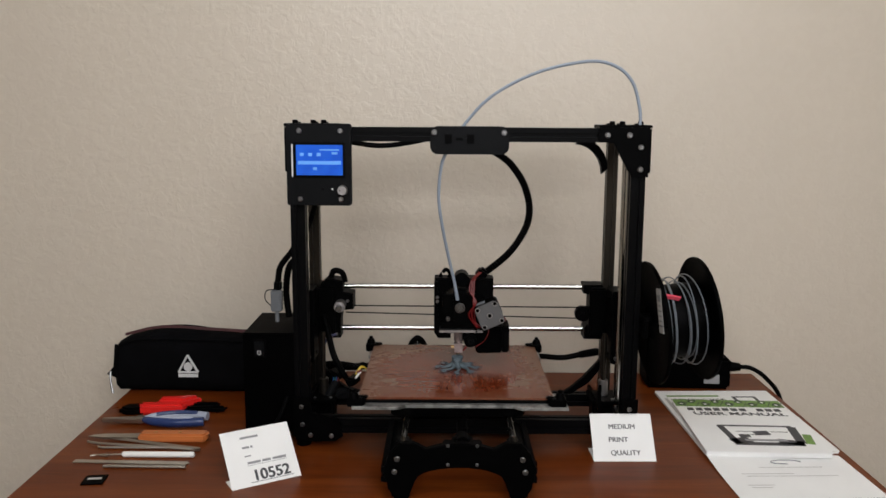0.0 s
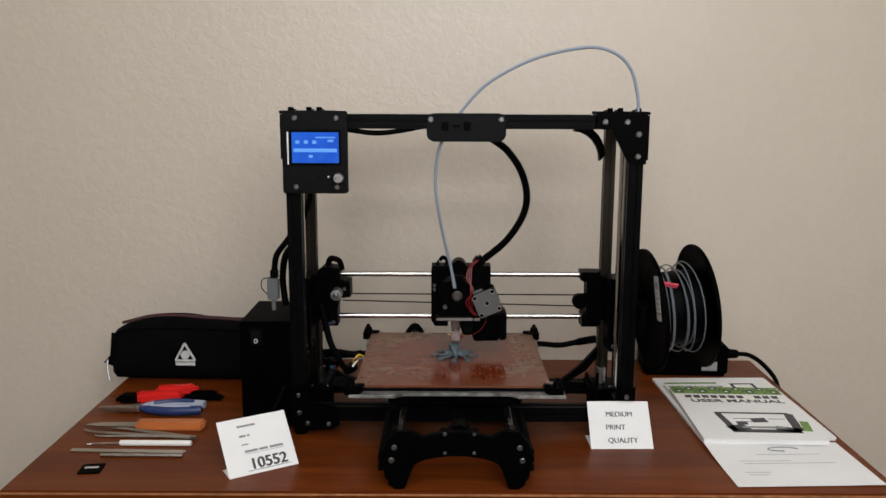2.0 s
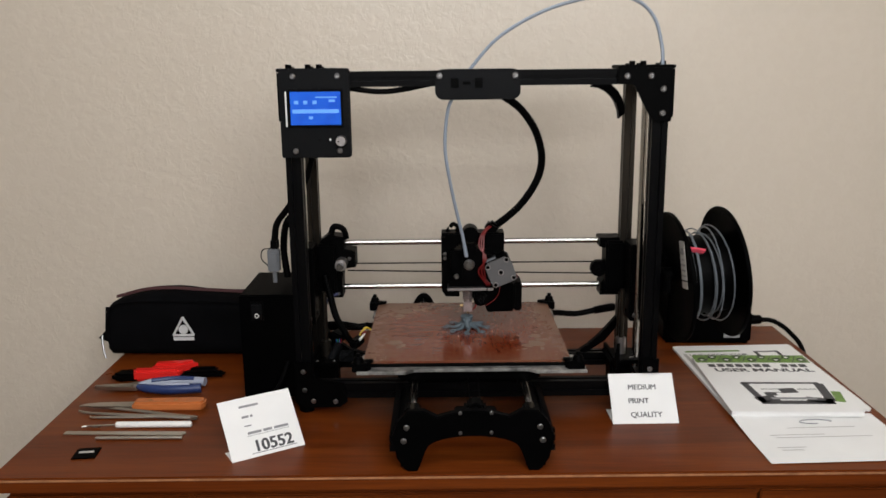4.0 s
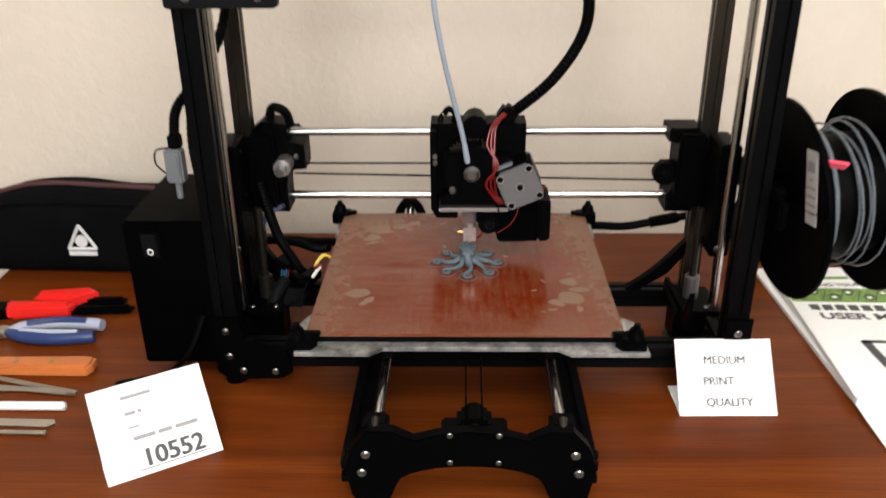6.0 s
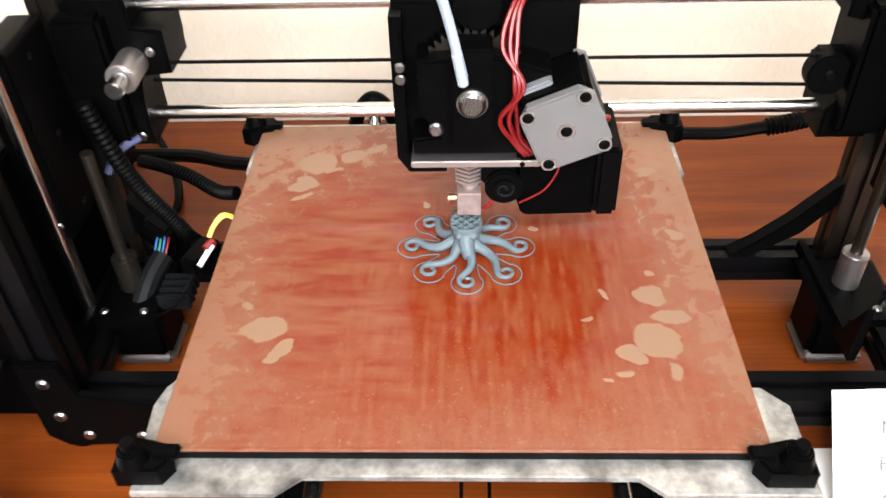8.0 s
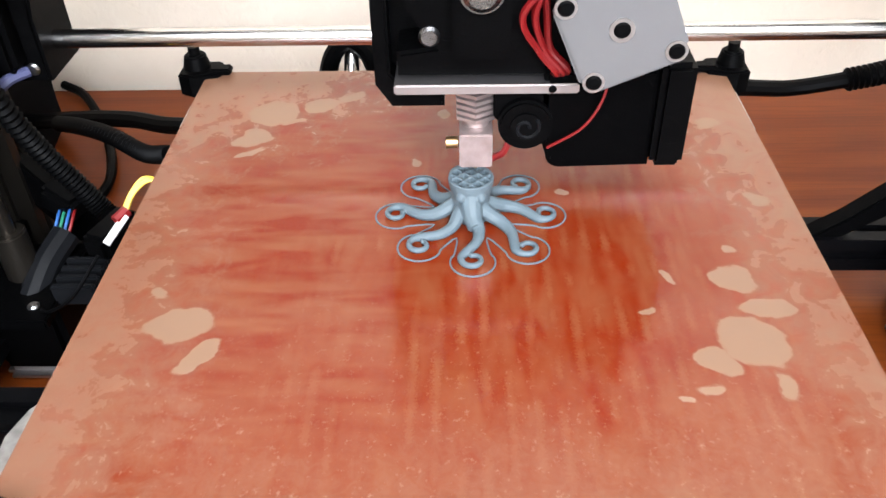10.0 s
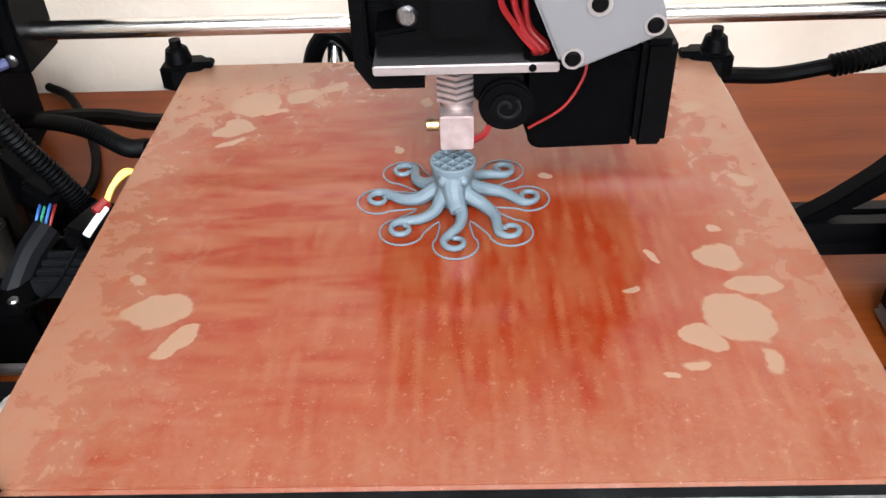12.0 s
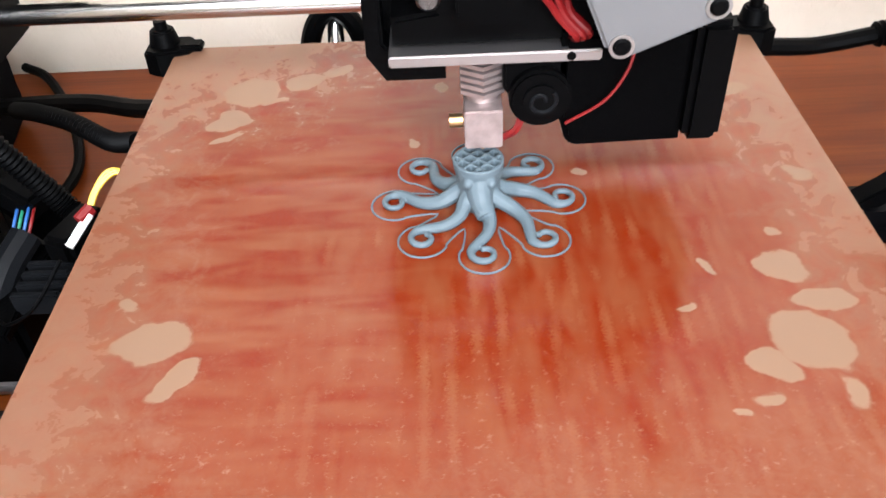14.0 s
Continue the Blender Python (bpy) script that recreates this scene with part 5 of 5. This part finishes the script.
man, cov, z = booklet("manual", pose(0.5085, 0.0175, DESK + 0.0048, 0, 0, -2.0), 0.199, 0.236, 0.0075, "white user manual with a green patterned band on its cover")
flat_bar(cov, 0.0, 0.108, 0.196, 0.036, z, M_GREENINK, "green_band")
for k in range(9):
    cx, cy = -0.086 + 0.0215 * k, 0.108 + (0.007 if k % 2 else -0.006)
    ring = [(cx + 0.0062 * math.cos(a / 14 * 2 * math.pi), cy + 0.0062 * math.sin(a / 14 * 2 * math.pi), z + 0.0003) for a in range(15)]
    part("band_ring", sweep(B(), ring, 0.0016, 5, flat=0.15), M_INK, cov)
    part("band_dot", cyl(B(), (cx, cy, z), (cx, cy, z + 0.0004), 0.003, seg=10), M_PAPER, cov)
    flat_bar(cov, cx + 0.011, 0.108, 0.0012, 0.034, z + 0.0002, M_INK, "band_line", -25)
# brand line as plain blocks
for k in range(11):
    if k not in (7,):
        flat_bar(cov, -0.076 + 0.0155 * k, 0.0755, 0.0115, 0.0135, z, M_INK)
flat_text(cov, "USER MANUAL", 0.006, 0.0535, 0.165, z, M_INK, 0.03)
# picture of a machine, as plain dark shapes
for u, v, w, h, turn in ((0.012, -0.004, 0.124, 0.006, 0), (-0.043, -0.04, 0.011, 0.075, 6), (0.069, -0.042, 0.015, 0.072, -6), (0.012, -0.083, 0.112, 0.013, 0), (-0.03, -0.07, 0.034, 0.022, 20), (0.05, -0.075, 0.04, 0.02, -14), (0.014, -0.036, 0.026, 0.018, 8), (-0.012, -0.03, 0.03, 0.0016, 0), (0.045, -0.03, 0.03, 0.0016, 0), (0.0, -0.044, 0.05, 0.0016, 0), (-0.018, -0.05, 0.018, 0.012, 0)):
    flat_bar(cov, u, v, w, h, z, M_INK, "picture_shape", turn)
flat_bar(cov, 0.012, -0.068, 0.07, 0.008, z + 0.0002, M_GREYINK, "picture_shape")
flat_bar(cov, 0.083, -0.06, 0.014, 0.042, z, M_GREENINK, "picture_shape", -10)


def loose_sheet():
    w, d, nx, ny = 0.216, 0.15, 16, 12
    s = thing("loose_sheet", pose(0.5155, -0.163, DESK, 0, 0, 2.0), "curled white paper sheet with a small printed heading", "paper")

    def lift(u, v):
        return 0.0014 + 0.010 * max(0, v / d + 0.2) ** 2 * max(0, 0.5 - u / w) + 0.003 * max(0, u / w - 0.1) ** 2
    bm = B()
    grid = [[bm.verts.new((-w / 2 + w * i / nx, -d / 2 + d * j / ny, lift(-w / 2 + w * i / nx, -d / 2 + d * j / ny))) for i in range(nx + 1)] for j in range(ny + 1)]
    for j in range(ny):
        for i in range(nx):
            bm.faces.new((grid[j][i], grid[j][i + 1], grid[j + 1][i + 1], grid[j + 1][i]))
    sheet = part("sheet", bm, M_PAPER, s)
    part("logo_ring", sweep(B(), [(0.01 + 0.024 * math.cos(a / 16 * 2 * math.pi), 0.048 + 0.007 * math.sin(a / 16 * 2 * math.pi), lift(0.01, 0.048) + 0.0006) for a in range(13)], 0.0011, 5, flat=0.4), M_GREYINK, sheet)
    for u, v, l in ((0.01, 0.03, 0.10), (-0.035, 0.008, 0.08), (0.0, 0.0, 0.14), (-0.06, -0.03, 0.04), (-0.062, -0.038, 0.03)):
        part("printed_bar", box(B(), (u, v, lift(u, v) + 0.0005), (l, 0.0016, 0.0002)), M_LABELGREY, sheet)
    return s


loose_sheet()


# ---- the pouch ----
def pouch():
    p = thing("zip_pouch", pose(-0.482, 0.246, DESK, 0, 0, -1), "black zipped fabric pouch with a pale triangular emblem", "pouch")
    bm = B()
    L, H, W = 0.345, 0.119, 0.09
    n, rings = 28, []
    for i in range(15):
        t = i / 14
        x = -L / 2 + L * t
        e = min(1.0, (1 - abs(2 * t - 1) ** 6)) * 0.16 + 0.84
        hh = H * (0.93 + 0.09 * math.exp(-((t - 0.32) / 0.22) ** 2)) * e
        ww = W * e
        ring = []
        for k in range(n):
            a = 2 * math.pi * k / n
            c, s = math.cos(a), math.sin(a)
            yy = ww / 2 * (abs(c) ** 0.45) * (1 if c > 0 else -1)
            zz = hh / 2 + hh / 2 * (abs(s) ** 0.55) * (1 if s > 0 else -1)
            wob = 0.004 * noise.noise(Vector((x * 14, yy * 20, zz * 20)))
            ring.append(bm.verts.new((x + wob, yy * (1 + 0.08 * (1 - zz / hh)) + wob, max(0.0, zz + (wob if s > 0 else 0)))))
        rings.append(ring)
    for a, b in zip(rings, rings[1:]):
        for k in range(n):
            bm.faces.new((a[k], a[(k + 1) % n], b[(k + 1) % n], b[k]))
    bm.faces.new(rings[0][::-1]), bm.faces.new(rings[-1])
    bmesh.ops.bevel(bm, geom=[e for e in bm.edges if any(len(f.verts) > 4 for f in e.link_faces)], offset=0.006, segments=2, affect="EDGES")
    body = part("pouch_body", bm, M_FABRIC, p)
    part("zip_tape", sweep(B(), smooth_path([(-0.16, -0.01, 0.108), (-0.09, -0.012, 0.124), (0.0, -0.010, 0.121), (0.1, -0.008, 0.114), (0.155, -0.006, 0.105)]), 0.0035, 8, flat=0.5), M_BURGUNDY, body, "dark red zip")
    part("seam", sweep(B(), smooth_path([(-0.168, -0.044, 0.02), (-0.166, -0.044, 0.075), (-0.14, -0.044, 0.104), (0.0, -0.0455, 0.108), (0.155, -0.044, 0.1)]), 0.0018, 6), M_FABRIC, body)
    part("end_tab", prism(B(), [(-0.197, 0.03), (-0.172, 0.02), (-0.168, 0.085), (-0.178, 0.09), (-0.183, 0.045)], -0.025, -0.014, "y", 0.002), M_FABRIC, body)
    part("zip_pull", sweep(B(), smooth_path([(-0.183, -0.036, 0.040), (-0.182, -0.042, 0.030), (-0.178, -0.048, 0.012), (-0.174, -0.052, 0.001)]), 0.0022, 8), M_SCREW, body, "metal zip pull")
    # emblem of plain shapes
    y = -0.049
    bm = B()
    for a, b in (((-0.045, 0.044), (-0.026, 0.078)), ((-0.026, 0.078), (-0.007, 0.044)), ((-0.007, 0.044), (-0.045, 0.044))):
        sweep(bm, [(a[0], y, a[1]), (b[0], y, b[1])], 0.0024, 6)
    cyl(bm, (-0.026, y - 0.001, 0.055), (-0.026, y + 0.003, 0.055), 0.0085, seg=20)
    part("emblem", bm, M_LOGO, body, "pale printed triangle with a disc")
    part("printed_bar", box(B(), (-0.026, y - 0.0006, 0.0375), (0.038, 0.002, 0.006)), M_LOGO, body)
    return p


pouch()


# ---- the tools ----
def cutter():
    t = thing("wire_cutter", pose(-0.507, 0.097, DESK, 0, 0, 3), "red and black cutting tool lying on the desk", "tool", "tools on the desk")
    part("head", prism(B(), [(-0.095, -0.008), (-0.08, -0.016), (-0.05, -0.014), (-0.05, 0.016), (-0.085, 0.013)], 0.0, 0.014, "z", 0.004), M_RUBBER, t, "black cutter head")
    part("lower_grip", prism(B(), [(-0.055, -0.016), (0.02, -0.014), (0.025, 0.0), (-0.03, 0.004), (-0.062, 0.006)], 0.0, 0.02, "z", 0.005), M_REDGRIP, t)
    part("upper_grip", prism(B(), [(-0.03, 0.008), (0.015, 0.005), (0.045, 0.024), (0.035, 0.032), (-0.028, 0.026)], 0.002, 0.023, "z", 0.005), M_REDGRIP, t)
    part("lower_handle", prism(B(), [(0.022, -0.012), (0.095, -0.010), (0.097, 0.0), (0.024, 0.002)], 0.002, 0.013, "z", 0.004), M_RUBBER, t, "black handle")
    part("upper_handle", prism(B(), [(0.024, 0.008), (0.080, 0.012), (0.080, 0.024), (0.04, 0.026)], 0.002, 0.012, "z", 0.004), M_RUBBER, t, "black handle")
    return t


def pliers():
    t = thing("pliers", pose(-0.520, 0.040, DESK, 0, 0, 1), "long nosed pliers with blue and grey grips", "tool", "tools on the desk")
    for s in (-1, 1):
        part("jaw", prism(B(), [(-0.092, s * 0.0006), (-0.03, s * 0.0006), (-0.022, s * 0.010), (-0.045, s * 0.008), (-0.092, s * 0.0022)], 0.004, 0.011, "z", 0.0008), M_TOOLSTEEL, t, "bare steel jaw")
    part("pivot", cyl(B(), (-0.026, 0, 0.003), (-0.026, 0, 0.0135), 0.008, seg=20, bevel=0.001), M_TOOLSTEEL, t)
    for s, m in ((1, M_GREYGRIP), (-1, M_BLUEGRIP)):
        path = smooth_path([(-0.02, s * 0.002, 0.0085), (-0.002, s * 0.011, 0.009), (0.035, s * 0.018, 0.009), (0.070, s * 0.016, 0.009), (0.088, s * 0.013, 0.009)])
        grip = part("grip", sweep(B(), path, 0.0085, 12, lambda i, n: 0.55 + 0.45 * math.sin(min(1, i / n * 2.2) * math.pi / 2) - 0.12 * (i / n)), m, t, "soft grip")
        inner = smooth_path([(0.0, s * 0.009, 0.014), (0.035, s * 0.015, 0.0155), (0.07, s * 0.014, 0.0145)])
        part("grip_inlay", sweep(B(), inner, 0.0042, 8), M_BLUEGRIP if s > 0 else M_GREYGRIP, grip)
    return t


def scraper():
    t = thing("scraper_knife", pose(-0.504, -0.033, DESK, 0, 0, 0), "flat steel knife with an orange wooden handle", "knife", "tools on the desk")
    blade = [(-0.102, -0.004), (-0.095, 0.003), (-0.075, 0.008), (-0.012, 0.010), (-0.012, -0.009), (-0.075, -0.008)]
    part("blade", prism(B(), blade, 0.006, 0.0075, "z"), M_TOOLSTEEL, t, "dull steel blade")
    h = part("handle", prism(B(), [(-0.016, -0.011), (0.092, -0.012), (0.097, -0.004), (0.096, 0.010), (0.085, 0.013), (-0.016, 0.011)], 0.0, 0.014, "z", 0.003), M_HANDLEWOOD, t, "orange varnished wooden handle")
    for x in (0.01, 0.05):
        part("rivet", cyl(B(), (x, 0, 0.0135), (x, 0, 0.0146), 0.003, seg=14), M_BRASS, h)
    return t


def tweezers():
    t = thing("tweezers", pose(-0.507, -0.0605, DESK, 0, 0, -11.5), "pair of bent steel tweezers", "tweezers", "tools on the desk")
    for s in (-1, 1):
        pts = smooth_path([(0.098, 0, 0.004), (0.06, s * 0.003, 0.004), (0.0, s * 0.008, 0.004), (-0.06, s * 0.012, 0.004), (-0.085, s * 0.011, 0.004), (-0.096, s * 0.011 + 0.004, 0.004)])
        part("arm", sweep(B(), pts, 0.0032, 8, lambda i, n: 1.15 - 0.7 * i / n, 0.6), M_TOOLSTEEL, t)
    part("joint", box(B(), (0.096, 0, 0.004), (0.012, 0.006, 0.005), 0.001), M_TOOLSTEEL, t)
    return t


def pick():
    t = thing("hook_pick", pose(-0.4885, -0.1045, DESK), "small steel pick with a white handle", "tool", "tools on the desk")
    part("handle", cyl(B(), (-0.034, 0, 0.005), (0.08, 0, 0.005), 0.0048, seg=16, bevel=0.0015), M_WHITEPLASTIC, t, "white plastic handle")
    part("shaft", sweep(B(), smooth_path([(-0.034, 0, 0.005), (-0.06, 0.0, 0.004), (-0.078, 0.001, 0.003), (-0.085, -0.002, 0.003)]), 0.0014, 8), M_TOOLSTEEL, t)
    part("shaft_eye", cyl(B(), (-0.058, 0, 0.003), (-0.070, 0, 0.003), 0.0026, 0.0014, 10), M_TOOLSTEEL, t)
    return t


def probe():
    t = thing("steel_probe", pose(-0.494, -0.0725, DESK, 0, 0, -1), "slim steel probe with a bent tip lying under the tweezers", "tool", "tools on the desk")
    part("shaft", sweep(B(), smooth_path([(-0.084, 0.006, 0.0022), (-0.078, 0.0, 0.0022), (-0.05, 0, 0.0022), (0.0, 0, 0.0024), (0.075, 0, 0.0024)], 8), 0.0021, 8, lambda i, n: 0.45 + 0.55 * min(1, i / n * 2.5)), M_TOOLSTEEL, t)
    part("grip_sleeve", cyl(B(), (0.0, 0, 0.0027), (0.055, 0, 0.0027), 0.0026, seg=12, bevel=0.0005), M_TOOLSTEEL, t, "knurled steel grip")
    return t


cutter(), pliers(), scraper(), tweezers(), pick(), probe()
bm = prism(B(), [(-0.095, -0.0055), (0.083, -0.0065), (0.088, 0.0), (0.084, 0.0065), (-0.095, 0.0055)], 0.0, 0.0016, "z", 0.0004)
tagged(solo("steel_file", bm, M_TOOLSTEEL, "flat dull steel strip lying on the desk", "tool", pose(-0.4975, -0.126, DESK, 0, 0, -2)), group="tools on the desk")
bm = cyl(B(), (-0.058, 0, 0.0028), (0.066, 0, 0.0028), 0.0028, seg=14, bevel=0.0008)
cyl(bm, (0.066, 0, 0.0028), (0.069, 0, 0.0028), 0.0032, seg=14)
tagged(solo("steel_rod", bm, M_TOOLSTEEL, "thin bright steel rod lying on the desk", "tool", pose(-0.479, -0.146, DESK, 0, 0, -0.5)), group="tools on the desk")
mc = thing("memory_card", pose(-0.532, -0.190, DESK, 0, 0, 6), "small black memory card with a pale label strip", "memory card")
part("case", prism(B(), [(-0.016, -0.016), (0.016, -0.016), (0.016, 0.016), (-0.012, 0.016), (-0.016, 0.012)], 0.0, 0.0022, "z", 0.0005), M_BOXBLACK, mc)
part("label_strip", box(B(), (0.0, 0.002, 0.0024), (0.02, 0.006, 0.0003)), M_LABELGREY, mc)
